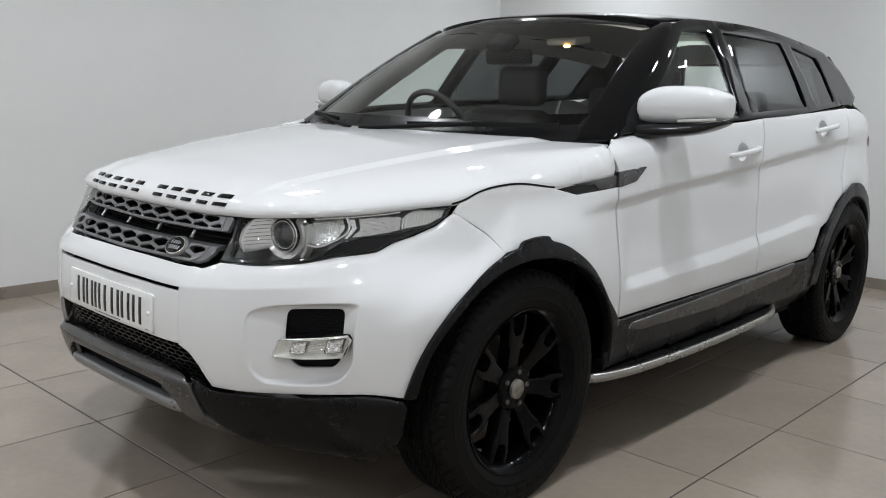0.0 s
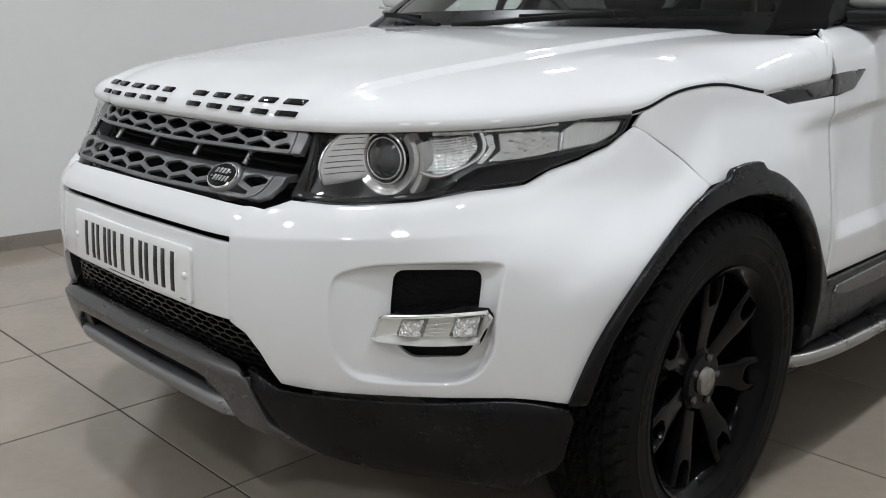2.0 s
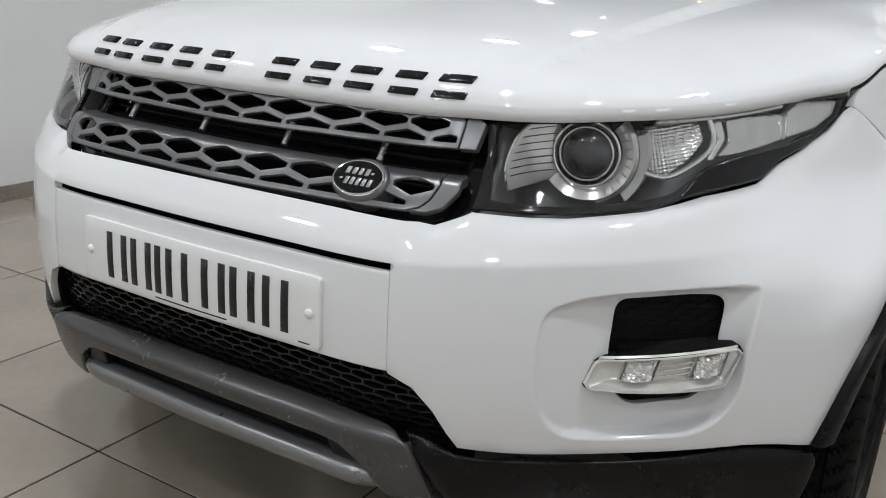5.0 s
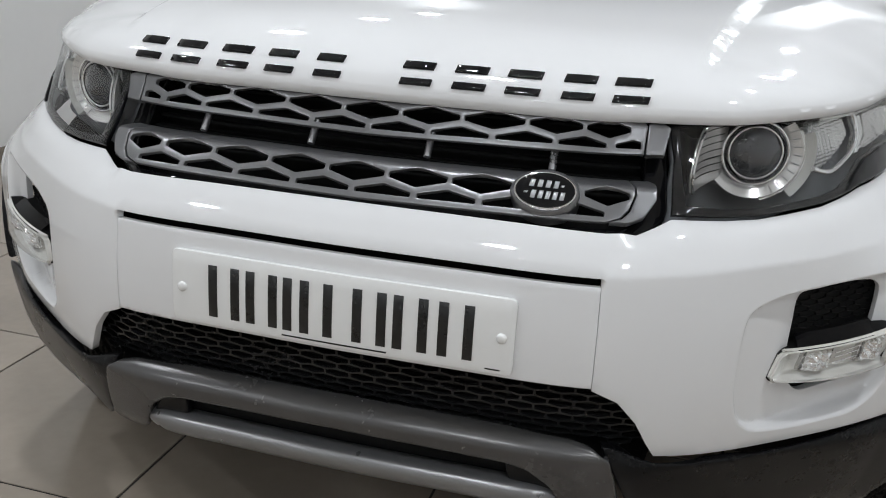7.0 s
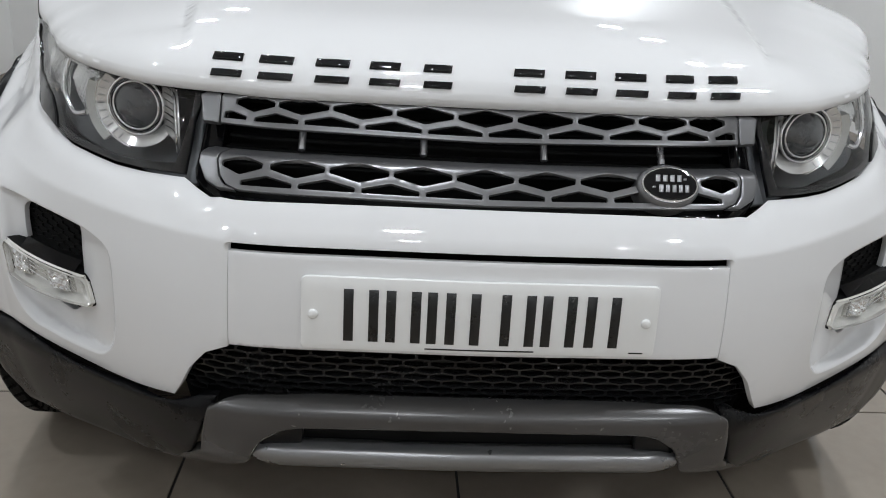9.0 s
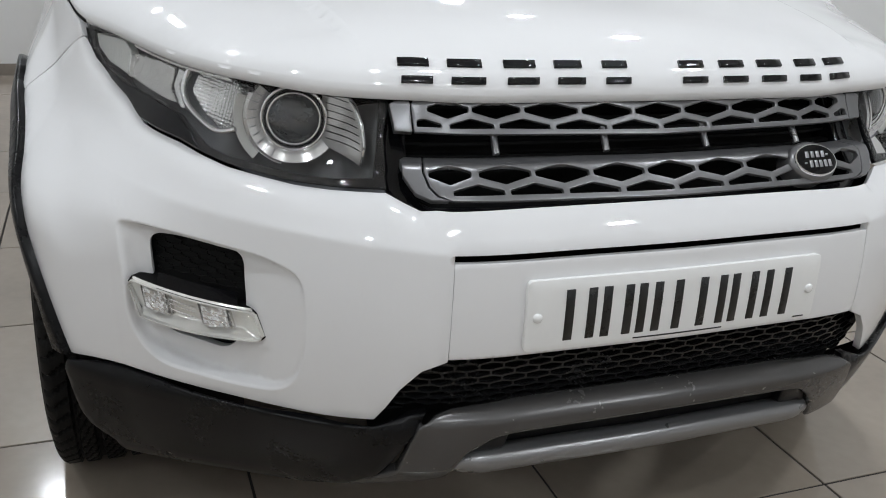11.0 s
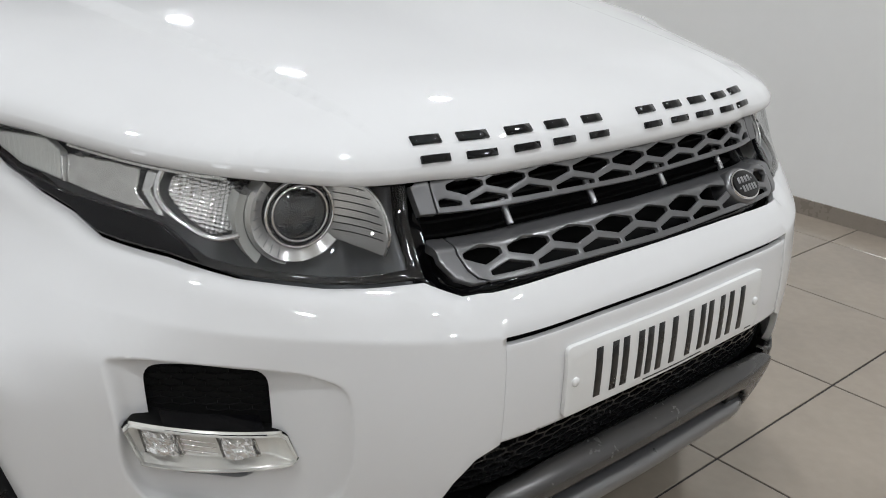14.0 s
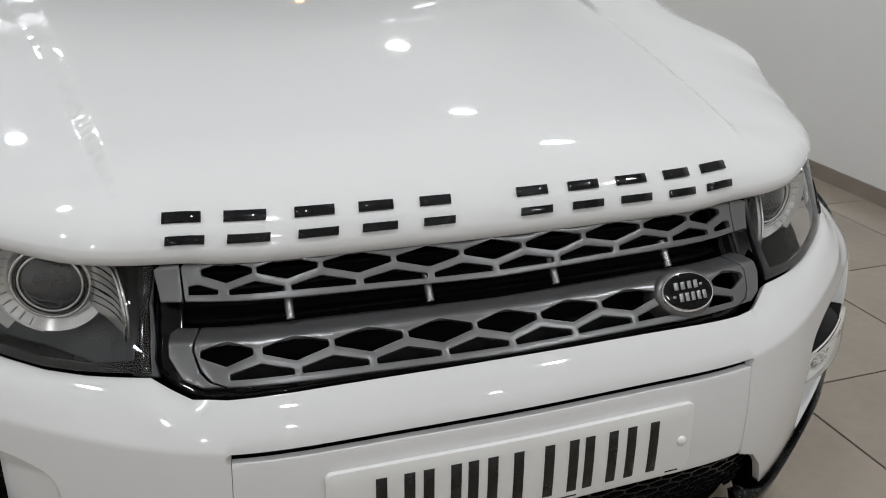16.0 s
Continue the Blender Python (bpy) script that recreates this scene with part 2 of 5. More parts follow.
def rounded(poly, r, n=4):
    """A polygon with its corners rounded off."""
    out = []
    k = len(poly)
    for i in range(k):
        p, q, s = (np.array(poly[j % k], float) for j in (i - 1, i, i + 1))
        u, w = p - q, s - q
        lu, lw = np.linalg.norm(u), np.linalg.norm(w)
        e = min(r, lu * 0.45, lw * 0.45)
        a, b = q + u / lu * e, q + w / lw * e
        for j in range(n + 1):
            t = j / n
            out.append(tuple((1 - t) ** 2 * a + 2 * t * (1 - t) * q + t * t * b))
    return out


def curve2(pts, n):
    """n points on a smooth line through a few."""
    t = np.concatenate([[0], np.cumsum([math.dist(p, q) for p, q in zip(pts, pts[1:])])])
    s = np.linspace(0, t[-1], n)
    cols = [spline(t, [p[i] for p in pts])(s) for i in range(len(pts[0]))]
    return list(map(tuple, np.stack(cols, -1).tolist()))


def inside(poly, p):
    """Which of the points p lie in the polygon."""
    p = np.asarray(p, float)
    q = np.asarray(poly, float)
    hit = np.zeros(len(p), bool)
    for (x0, y0), (x1, y1) in zip(q, np.roll(q, -1, 0)):
        if y0 == y1:
            continue
        c = (p[:, 1] >= min(y0, y1)) & (p[:, 1] < max(y0, y1))
        hit ^= c & (p[:, 0] < x0 + (p[:, 1] - y0) * (x1 - x0) / (y1 - y0))
    return hit


def edge_distance(poly, p, closed=True):
    p = np.asarray(p, float)
    q = np.asarray(poly, float)
    best = np.full(len(p), 9.0)
    ends = np.roll(q, -1, 0) if closed else q[1:]
    for a, b in zip(q, ends):
        ab = b - a
        t = np.clip(((p - a) @ ab) / max(ab @ ab, 1e-12), 0, 1)
        best = np.minimum(best, np.linalg.norm(p - a - t[:, None] * ab, axis=1))
    return best


def chart_normal(surf, p, sign=1):
    e = 1e-3
    u = surf(p[:, 0] + e, p[:, 1]) - surf(p[:, 0] - e, p[:, 1])
    v = surf(p[:, 0], p[:, 1] + e) - surf(p[:, 0], p[:, 1] - e)
    n = np.cross(u, v) * sign
    return n / np.maximum(np.linalg.norm(n, axis=1)[:, None], 1e-12)


def patch(outline, surf, res=0.014, lip=0.003, flange=0.012, holes=(), sign=1, extra=None, curl=()):
    """A panel cut out of a curved chart: rounded-over edges that turn in by the flange. sign turns the outside round."""
    from mathutils.geometry import delaunay_2d_cdt
    loops = [resample(l, res) for l in (outline, *holes)]
    bound = [p for l in loops for p in l]
    nb = len(bound)
    edges, k = [], 0
    for l in loops:
        edges += [(k + i, k + (i + 1) % len(l)) for i in range(len(l))]
        k += len(l)
    o = np.asarray(outline, float)
    lo, hi = o.min(0), o.max(0)
    gx, gy = np.meshgrid(np.arange(lo[0] + res / 2, hi[0], res), np.arange(lo[1] + res / 2, hi[1], res))
    gx = gx + (np.arange(gx.shape[0]) % 2)[:, None] * res / 2
    grid = np.stack([gx.ravel(), gy.ravel()], -1)
    if extra is not None:
        grid = np.concatenate([grid, np.asarray(extra, float)])
    ring = []
    for l in loops:
        q = np.asarray(l)
        tan = np.roll(q, -1, 0) - np.roll(q, 1, 0)
        tan /= np.maximum(np.linalg.norm(tan, axis=1)[:, None], 1e-9)
        nrm = np.stack([-tan[:, 1], tan[:, 0]], -1)
        for e in (lip * 0.35, lip):
            ring += [q + nrm * e, q - nrm * e]
    ring = np.concatenate(ring)

    def within(p):
        w = inside(loops[0], p)
        for h in loops[1:]:
            w &= ~inside(h, p)
        return w

    def far(p):
        d = np.full(len(p), 9.0)
        for l in loops:
            d = np.minimum(d, edge_distance(l, p))
        return d
    ring = ring[within(ring)]
    ring = ring[far(ring) > lip * 0.3]
    grid = grid[within(grid)]
    grid = grid[far(grid) > max(lip * 1.3, res * 0.45)]
    pts = np.concatenate([np.asarray(bound), ring, grid])
    co, _, faces, orig, _, _ = delaunay_2d_cdt([Vector(p) for p in pts.tolist()], edges, [], 0, 1e-7)
    co = np.array([tuple(c) for c in co])
    tri = np.array([f for f in faces if len(f) == 3])
    mid = co[tri].mean(1)
    area = np.abs(np.cross(co[tri[:, 1]] - co[tri[:, 0]], co[tri[:, 2]] - co[tri[:, 0]]))
    tri = tri[within(mid) & (area > 1e-10)]
    pos, nor = surf(co[:, 0], co[:, 1]), chart_normal(surf, co, sign)
    d = far(co)
    drop = np.where(d < lip, lip - np.sqrt(np.maximum(lip ** 2 - (lip - d) ** 2, 0)), 0)
    pos = pos - nor * drop[:, None]
    count = {}
    for f in tri:
        for i in range(3):
            e = (f[i], f[(i + 1) % 3])
            count[e] = 1
    open_edges = [e for e in count if (e[1], e[0]) not in count]
    rim = sorted({i for e in open_edges for i in e})
    index = {v: len(pos) + k for k, v in enumerate(rim)}
    layers, quads = [pos[rim] - nor[rim] * flange], []
    if curl:
        q = np.asarray(loops[0])
        tan = np.roll(q, -1, 0) - np.roll(q, 1, 0)
        tan /= np.linalg.norm(tan, axis=1)[:, None]
        near = [int(np.argmin(np.hypot(*(q - co[i]).T))) for i in rim]
        inw = np.stack([-tan[near, 1], tan[near, 0], np.zeros(len(rim))], -1)
        layers = [pos[rim] + inw * i - np.array([0, 0, d]) for i, d in curl]
    for n in range(len(layers)):
        for e in open_edges:
            a, b = (e if n == 0 else (index[e[0]] + (n - 1) * len(rim), index[e[1]] + (n - 1) * len(rim)))
            quads.append((b, a, index[e[0]] + n * len(rim), index[e[1]] + n * len(rim)))
    verts = np.concatenate([pos, *layers]).tolist()
    out = [tuple(f) for f in tri.tolist()] + quads
    # turn the faces to the outside
    a, b, c = pos[tri[0]]
    if np.dot(np.cross(b - a, c - a), nor[tri[0][0]]) < 0:
        out = [tuple(reversed(f)) for f in out]
    return verts, out


def pushed(surf, depth, sign=1):
    """The chart moved in along its normal by depth (a number or a function of the chart)."""
    def f(u, v):
        u, v = np.broadcast_arrays(np.asarray(u, float), np.asarray(v, float))
        p = np.stack([u.ravel(), v.ravel()], -1)
        d = depth(p[:, 0], p[:, 1]) if callable(depth) else depth
        q = surf(p[:, 0], p[:, 1]) - chart_normal(surf, p, sign) * np.broadcast_to(d, len(p))[:, None]
        return q.reshape(u.shape + (3,))
    return f


def grid_mesh(pts, close_u=False, close_v=False):
    """Quads over a 2D array of points."""
    nu, nv = len(pts), len(pts[0])
    vs = [tuple(p) for row in pts for p in row]
    fs = []
    for i in range(nu if close_u else nu - 1):
        for j in range(nv if close_v else nv - 1):
            a, b = i * nv + j, ((i + 1) % nu) * nv + j
            c, d = ((i + 1) % nu) * nv + (j + 1) % nv, i * nv + (j + 1) % nv
            fs.append((a, b, c, d))
    return vs, fs


def sweep(path, profile, caps=True, up=(0, 0, 1), scale=None):
    """A profile (side, up) carried along a path of points."""
    path = [Vector(p) for p in path]
    rows = []
    for i, p in enumerate(path):
        t = (path[min(i + 1, len(path) - 1)] - path[max(i - 1, 0)]).normalized()
        s = t.cross(Vector(up)).normalized()
        u = s.cross(t)
        k = scale[i] if scale else 1.0
        rows.append([p + s * a * k + u * b * k for a, b in profile])
    vs, fs = grid_mesh(rows, close_v=True)
    if caps:
        n = len(profile)
        fs += [tuple(range(n)), tuple(reversed(range(len(vs) - n, len(vs))))]
    return vs, fs


def circle(r, n=16, squash=1.0):
    return [(r * math.cos(2 * math.pi * i / n), r * squash * math.sin(2 * math.pi * i / n)) for i in range(n)]


def turned(profile, n=48, start=0.0):
    """A profile of (radius, x) turned about the x axis."""
    rows = []
    for i in range(n):
        a = 2 * math.pi * i / n + start
        rows.append([(x, r * math.cos(a), r * math.sin(a)) for r, x in profile])
    return grid_mesh(rows, close_u=True)


def block(w, d, h, bevel=0.004, seg=2, m=None):
    """A box with rounded edges, middle at the origin."""
    bm = bmesh.new()
    bmesh.ops.create_cube(bm, size=1, matrix=Matrix.Diagonal((w, d, h, 1)))
    if bevel:
        bmesh.ops.bevel(bm, geom=bm.edges[:], offset=bevel, segments=seg, affect="EDGES", profile=0.5)
    if m is not None:
        bm.transform(m)
    vs, fs = [tuple(v.co) for v in bm.verts], [tuple(v.index for v in f.verts) for f in bm.faces]
    bm.free()
    return vs, fs


# ---- the showroom ----
WEST, EAST, SOUTH, NORTH = -2.72, 2.72, -4.6, 5.02
TILE_PITCH, TILE_X, TILE_Y = 0.606, 0.030, 0.211


def plain_box(name, x0, x1, y0, y1, z0, z1, mat, label, category):
    ob = solid(name, block(x1 - x0, y1 - y0, z1 - z0, 0, m=Matrix.Translation(((x0 + x1) / 2, (y0 + y1) / 2, (z0 + z1) / 2))), mat, smooth=False)
    return tagged(ob, label, category, kind="structure")


floor = plain_box("floor", WEST - 0.2, EAST + 0.2, SOUTH - 0.2, NORTH + 0.2, -0.15, -0.003, GROUT, "beige grey polished porcelain tile floor with dark grout", "floor")
plain_box("ceiling", WEST - 0.2, EAST + 0.2, SOUTH - 0.2, NORTH + 0.2, CEILING, CEILING + 0.15, CEIL, "plain white painted showroom ceiling with downlights", "ceiling")
plain_box("wall_west", WEST - 0.2, WEST, SOUTH, NORTH, -0.1, CEILING, WALL, "pale grey painted smooth showroom wall", "wall")
plain_box("wall_east", EAST, EAST + 0.2, SOUTH, NORTH, -0.1, CEILING, WALL, "pale grey painted smooth showroom wall with scuffs", "wall")
plain_box("wall_north", WEST - 0.2, EAST + 0.2, NORTH, NORTH + 0.2, -0.1, CEILING, WALL, "pale grey painted smooth showroom wall", "wall")
plain_box("wall_south", WEST - 0.2, EAST + 0.2, SOUTH - 0.2, SOUTH, -0.1, CEILING, WALL, "pale grey painted smooth showroom wall", "wall")
plain_box("baseboard_west", WEST, WEST + 0.010, SOUTH, NORTH, 0, 0.072, SKIRT, "brown grey tile skirting at the wall foot", "baseboard")
plain_box("baseboard_east", EAST - 0.010, EAST, SOUTH, NORTH, 0, 0.072, SKIRT, "brown grey tile skirting at the wall foot", "baseboard")
plain_box("baseboard_north", WEST + 0.010, EAST - 0.010, NORTH - 0.010, NORTH, 0, 0.072, SKIRT, "brown grey tile skirting at the wall foot", "baseboard")


def downlight(x, y, power=LAMP_POWER):
    lamp = solid("ceiling_downlight", moved(turned([(0.082, 0.0), (0.086, -0.006), (0.104, -0.006), (0.108, 0.0), (0.108, 0.004), (0.082, 0.004)], 24), Matrix.Rotation(radians(-90), 4, "Y")), CEIL)
    lamp.location = (x, y, CEILING - 0.004)
    tagged(lamp, "small round white recessed ceiling downlight, switched on", "downlight", "ceiling downlights")
    solid("reflector_cup", moved(turned([(0.082, 0.003), (0.079, 0.030), (0.064, 0.055), (0.002, 0.062)], 24), Matrix.Rotation(radians(-90), 4, "Y")), STEEL, lamp, "bright metal reflector cup")
    light = bpy.data.lights.new("downlight_beam", "AREA")
    light.shape, light.size, light.energy, light.color, light.spread = "DISK", 0.16, power, (0.895, 0.945, 1.0), radians(150)
    ob = new("downlight_beam", light)
    ob.location = (0, 0, -0.002)
    ob.parent = lamp


for lx, ly, gain in LAMPS:
    downlight(lx, ly, LAMP_POWER * gain)


# ---- the car ----
car = tagged(new("car"), "white five-door SUV with black roof, grille and alloy wheels", "car")


def both(name, geo, mat, parent=car, label=""):
    """The same part on both sides of the car."""
    return [solid(name, geo, mat, parent, label), solid(name, flip(geo), mat, parent, label)]


def mirrored(half):
    """A closed outline out of its right half, which runs from the middle round to the middle."""
    return list(half) + [(-u, v) for u, v in reversed(half) if abs(u) > 1e-6]


LIP = [(0, .893), (.25, .893), (.42, .894), (.52, .897), (.64, .902), (.75, .908), (.88, .916), (1.04, .925), (1.195, .938)]
SHUT = [(1.195, .938), (1.245, .948), (1.30, .966), (1.39, .983), (1.482, .986), (1.582, .974), (1.636, .967)]
LAMP_LOW = [(.475, .784), (.56, .782), (.615, .783), (.665, .7875), (.72, .7935), (.757, .802), (.79, .811), (.825, .815), (.866, .820), (.90, .833), (.93, .842), (1.03, .8575), (1.12, .880), (1.17, .903), (1.195, .928)]
GRILLE_LOW = [(0, .765), (.25, .764), (.37, .762), (.417, .765), (.446, .774), (.475, .784)]
MESH_LINE = [(.33, .549), (.372, .545), (.406, .530), (.436, .497), (.457, .462), (.474, .438)]
BLACK_LINE = [(.474, .438), (.56, .433), (.66, .435), (.775, .440), (.90, .446), (1.052, .438)]
ARCH_OUT = [(1.052, .438), (1.096, .546), (1.170, .653), (1.284, .741), (1.414, .797), (1.50, .815), (1.58, .815), (1.645, .798), (1.71, .762), (1.797, .690), (1.885, .575), (1.95, .483)]
ARCH_IN = [(1.092, .438), (1.104, .49), (1.130, .560), (1.205, .655), (1.338, .735), (1.49, .768), (1.64, .752), (1.765, .686), (1.855, .585), (1.905, .47), (1.915, .36)]
SEAM = [(1.195, .911), (1.228, .897), (1.41, .800)]
RECESS = [(.583, .657), (.64, .677), (.70, .683), (.77, .689), (.85, .694), (.892, .692), (.884, .66), (.875, .608), (.873, .535), (.85, .492), (.813, .470), (.695, .461), (.626, .464), (.592, .49), (.573, .55), (.574, .61)]
recess_edge = rounded(RECESS, 0.03, 4)


def recess_depth(a, z):
    p = np.stack([a, z], -1)
    d = edge_distance(recess_edge, p) * np.where(inside(recess_edge, p), 1, -1)
    ramp = np.clip((a - .575) / .125, 0, 1) ** .8 * step(.90, .80, a)
    return (.032 * ramp * step(-.001, .005, d) + .010 * step(.895, .86, a) * step(-.001, .012, d) * step(.70, .80, a)) * (.75 + .25 * step(.47, .56, z))


# front bumper skin with the fog-lamp recesses
half = [(0, .706), (.3672, .706), (.3690, .546)] + MESH_LINE[2:] + curve2(BLACK_LINE, 16)[1:] + [p for p in curve2(ARCH_OUT, 40) if p[0] < 1.405][1:] + [(1.4095, .8002), (1.228, .8964), (1.196, .9102)] + [(u, v - .004) for u, v in LAMP_LOW[-2::-1]] + [(u, v - .004) for u, v in GRILLE_LOW[-2::-1]]
brow_line = GRILLE_LOW[3:] + LAMP_LOW[1:]


def ledge_depth(a, z):
    """A soft ledge along the foot of grille and headlamps."""
    return 0.010 * step(.024, .0, edge_distance(brow_line, np.stack([a, z], -1), closed=False))


bumper_skin = pushed(body, lambda a, z: recess_depth(np.abs(a), z) + ledge_depth(np.abs(a), z))
fine = np.array([(u, v) for u in np.arange(.56, .91, .006) for v in np.arange(.45, .71, .006)])
fine = fine[edge_distance(recess_edge, fine) > .008]
ring = np.array(resample(recess_edge, .006))
tan = np.roll(ring, -1, 0) - np.roll(ring, 1, 0)
tan = tan / np.linalg.norm(tan, axis=1)[:, None]
side_of = np.stack([-tan[:, 1], tan[:, 0]], -1)
side_of *= np.where(inside(recess_edge, ring + side_of * .004), 1, -1)[:, None]
crease_line = np.array([(u, np.interp(u, [.37, .70, .9, 1.04, 1.2], [.708, .726, .743, .759, .775])) for u in np.arange(.375, 1.15, .008)])
fine = np.concatenate([fine] + [ring + side_of * k for k in (-.004, -.001, .001, .003, .005)] + [crease_line + np.array([0, k]) for k in (-.006, -.003, 0, .003, .006)])
fine = [(s * u, v) for u, v in fine for s in (1, -1)]
VENT = rounded([(.688, .669), (.848, .678), (.843, .612), (.838, .535), (.815, .507), (.72, .503), (.692, .528), (.682, .585)], .020, 5)
front_bumper = solid("front_bumper", patch(mirrored(half), bumper_skin, res=.015, lip=.0004, holes=[VENT, [(-u, v) for u, v in reversed(VENT)]], extra=fine), PAINT, car, "white painted front bumper with deep fog lamp recesses", angle=80)
solid("bumper_center_panel", patch([(-.3683, .549), (.3683, .549), (.3666, .694), (-.3666, .694)], pushed(body, 0.0005), res=.012, lip=.0006), PAINT, car, "white painted panel behind the number plate")
solid("bumper_backing", patch(mirrored([(0, .34), (.5, .34), (.5, .74), (0, .74)]), pushed(body, 0.05), res=.04), DARK, car, "matt black backing behind the bumper openings")

# fenders
fender = curve2(SEAM, 8) + [p for p in curve2(ARCH_OUT, 40) if p[0] > 1.412] + [(1.955, .49), (1.955, .70), (1.955, .90), (1.957, .945), (1.74, .934), (1.634, .960)] + [(u, v - .008) for u, v in curve2(SHUT, 16)[-2:0:-1]]
both("fender", patch(fender, body, res=.016, lip=.0004), PAINT, car, "white painted front fender")

# lower bumper, skid plate
lower = [(.395, .452)] + [(u, v - .004) for u, v in curve2(BLACK_LINE, 14)] + [(1.066, .41), (1.056, .33), (1.040, .305), (.985, .280), (.935, .205), (.895, .188), (.79, .200), (.66, .255), (.60, .266), (.53, .285), (.47, .325), (.445, .36)]


both("lower_bumper", patch(lower, pushed(body, lambda a, z: -0.013 * step(.444, .428, z) + .04 * step(.27, .19, z)), res=.016, lip=.004), PLASTIC, car, "black grained plastic lower bumper")
skid = mirrored([(0, .464), (.25, .463), (.355, .460), (.383, .456), (.405, .444), (.438, .346), (.482, .313), (.554, .287), (.630, .279), (.536, .272), (.443, .299), (.385, .318), (.355, .332), (.325, .388), (.29, .414), (.26, .420), (0, .424)])


def skid_depth(a, z):
    """A ledge on top that turns over a soft edge into the upright face."""
    s = z - .450
    return -0.020 + 2.8 * (s + np.sqrt(s * s + .0045 ** 2)) / 2 + .012 * step(.35, .29, z)


solid("skid_plate", patch(rounded(skid, .008, 3), pushed(body, skid_depth), res=.0055, lip=.004, flange=.016), GREY, car, "grey satin painted skid plate")
bar = []
for a in np.linspace(-.356, .356, 91):
    k = .25 + .75 * math.sqrt(max(0.0, 1 - max(0.0, (abs(a) - .285) / .071) ** 2))
    phi = np.linspace(radians(-115), radians(100), 15)
    q = body(np.full(15, a), .349 + .0265 * k * np.sin(phi))
    q[:, 1] += .004 - .034 * k * np.cos(phi)
    bar.append([tuple(v) for v in q])
solid("skid_bar", grid_mesh(bar), SKID_SILVER, car, "grey satin painted lower bar of the skid plate")
both("slot_plug", patch(rounded([(.262, .378), (.312, .374), (.335, .366), (.318, .392), (.296, .410), (.258, .417)], .006, 3), pushed(body, -.008), res=.012, lip=.003, flange=.02), PLASTIC, car, "black plastic plug at the end of the slot")
solid("skid_backing", patch([(-.37, .318), (.37, .318), (.30, .436), (-.30, .436)], pushed(body, .012), res=.03), DARK, car, "matt black panel behind the skid plate slot")

# grille
surround = mirrored([(0, .905), (.40, .905), (.47, .905), (.487, .86), (.483, .80), (.475, .788)] + GRILLE_LOW[-2::-1])
opening = mirrored([(0, .900), (.440, .900), (.448, .86), (.440, .80), (.425, .784), (.40, .776), (0, .773)])
solid("grille_frame", patch(surround, pushed(body, 0.036), res=.012, lip=.003, flange=.03, holes=[opening]), GLOSS, car, "black gloss plastic grille surround")
solid("grille_backing", patch(mirrored([(0, .765), (.47, .77), (.47, .91), (0, .91)]), pushed(body, 0.085), res=.04), DARK, car, "matt black radiator backing")


def bowed(pts, n):
    """Grille outlines dip a little towards the middle of the car."""
    return [(u, v - (.005, .003)[n] * (1 - min(abs(u) / .25, 1) ** 2)) for u, v in pts]


PITCH = 0.0927
UPPER = [(0, .8475), (.30, .8475), (.437, .849), (.449, .885), (.440, .893), (.30, .8945), (0, .896)]
LOWER = [(0, .7675), (.25, .7675), (.368, .769), (.390, .7745), (.404, .784), (.4165, .802), (.4165, .828), (.25, .829), (0, .828)]
UPPER_END = [(.441, .849), (.474, .850), (.490, .885), (.475, .893), (.452, .889)]
LOWER_END = [(.374, .7695), (.402, .7695), (.428, .777), (.451, .797), (.458, .822), (.450, .828), (.4195, .828), (.4195, .802), (.407, .783), (.393, .7735)]
for n, (edge, ends, zc, zt) in enumerate(((UPPER, UPPER_END, .879, .8555), (LOWER, LOWER_END, .799, .7757))):
    cut = []
    for i in range(-4, 5):
        if n and i == 3:
            continue
        c, w = i * PITCH, .0430 if abs(i) < 4 or not n else .037
        cut.append(rounded([(c - w, zc - .0030), (c, zc - .0122), (c + w, zc - .0030), (c + w, zc + .0030), (c, zc + .0118), (c - w, zc + .0030)], .0018, 2))
    for i in range(-4, 4):
        c, w = (i + .5) * PITCH, .0415
        cut.append(rounded([(c - w, zt - .001), (c + w, zt - .001), (c + w, zt + .0042), (c, zt + .0120), (c - w, zt + .0042)], .0015, 2))
    if not n:
        for k in (1, -1):
            tip = [(.384, zt), (.433, zt), (.434, zt + .0085), (.418, zt + .0105), (.384, zt + .0045)]
            cut.append(rounded([(k * u, v) for u, v in tip][::k], .002, 2))
    face = pushed(body, lambda a, z, n=n: -.005 + (.034 * step(.806, .834, z) if n else .010 * step(.887, .898, z)))
    solid("grille_bar", patch(bowed(mirrored(edge), n), face, res=.0055, lip=.0006, flange=.006, holes=[bowed(h, n) for h in cut]), SILVER, car, "dark silver grille bar with hexagonal openings")
    both("grille_bar_end", patch(ends, face, res=.0045, lip=.0008, flange=.012), SILVER, car, "dark silver end cap of the grille bar")

# headlamps, first the bucket and lens
LAMP = [(u, v) for u, v in LAMP_LOW] + [(1.19, .936)] + [(u, v - .001) for u, v in LIP[-2:3:-1]] + [(.488, .893), (.492, .85), (.480, .80)]
for lens_side in (1, -1):
    g = patch(LAMP, pushed(body, 0.002), res=.016, flange=.004, lip=.002)
    b = patch(LAMP, pushed(body, lambda a, z: .045 + .075 * step(.50, .56, a) * step(.78, .70, a)), res=.016, flange=.004, lip=.002)
    g, b = (g, b) if lens_side > 0 else (flip(g), flip(b))
    hl = solid("headlight", b, LAMP_GREY, car, "clear projector headlight with dark grey bezel")
    solid("lens", g, LENS, hl, "clear plastic headlight lens")


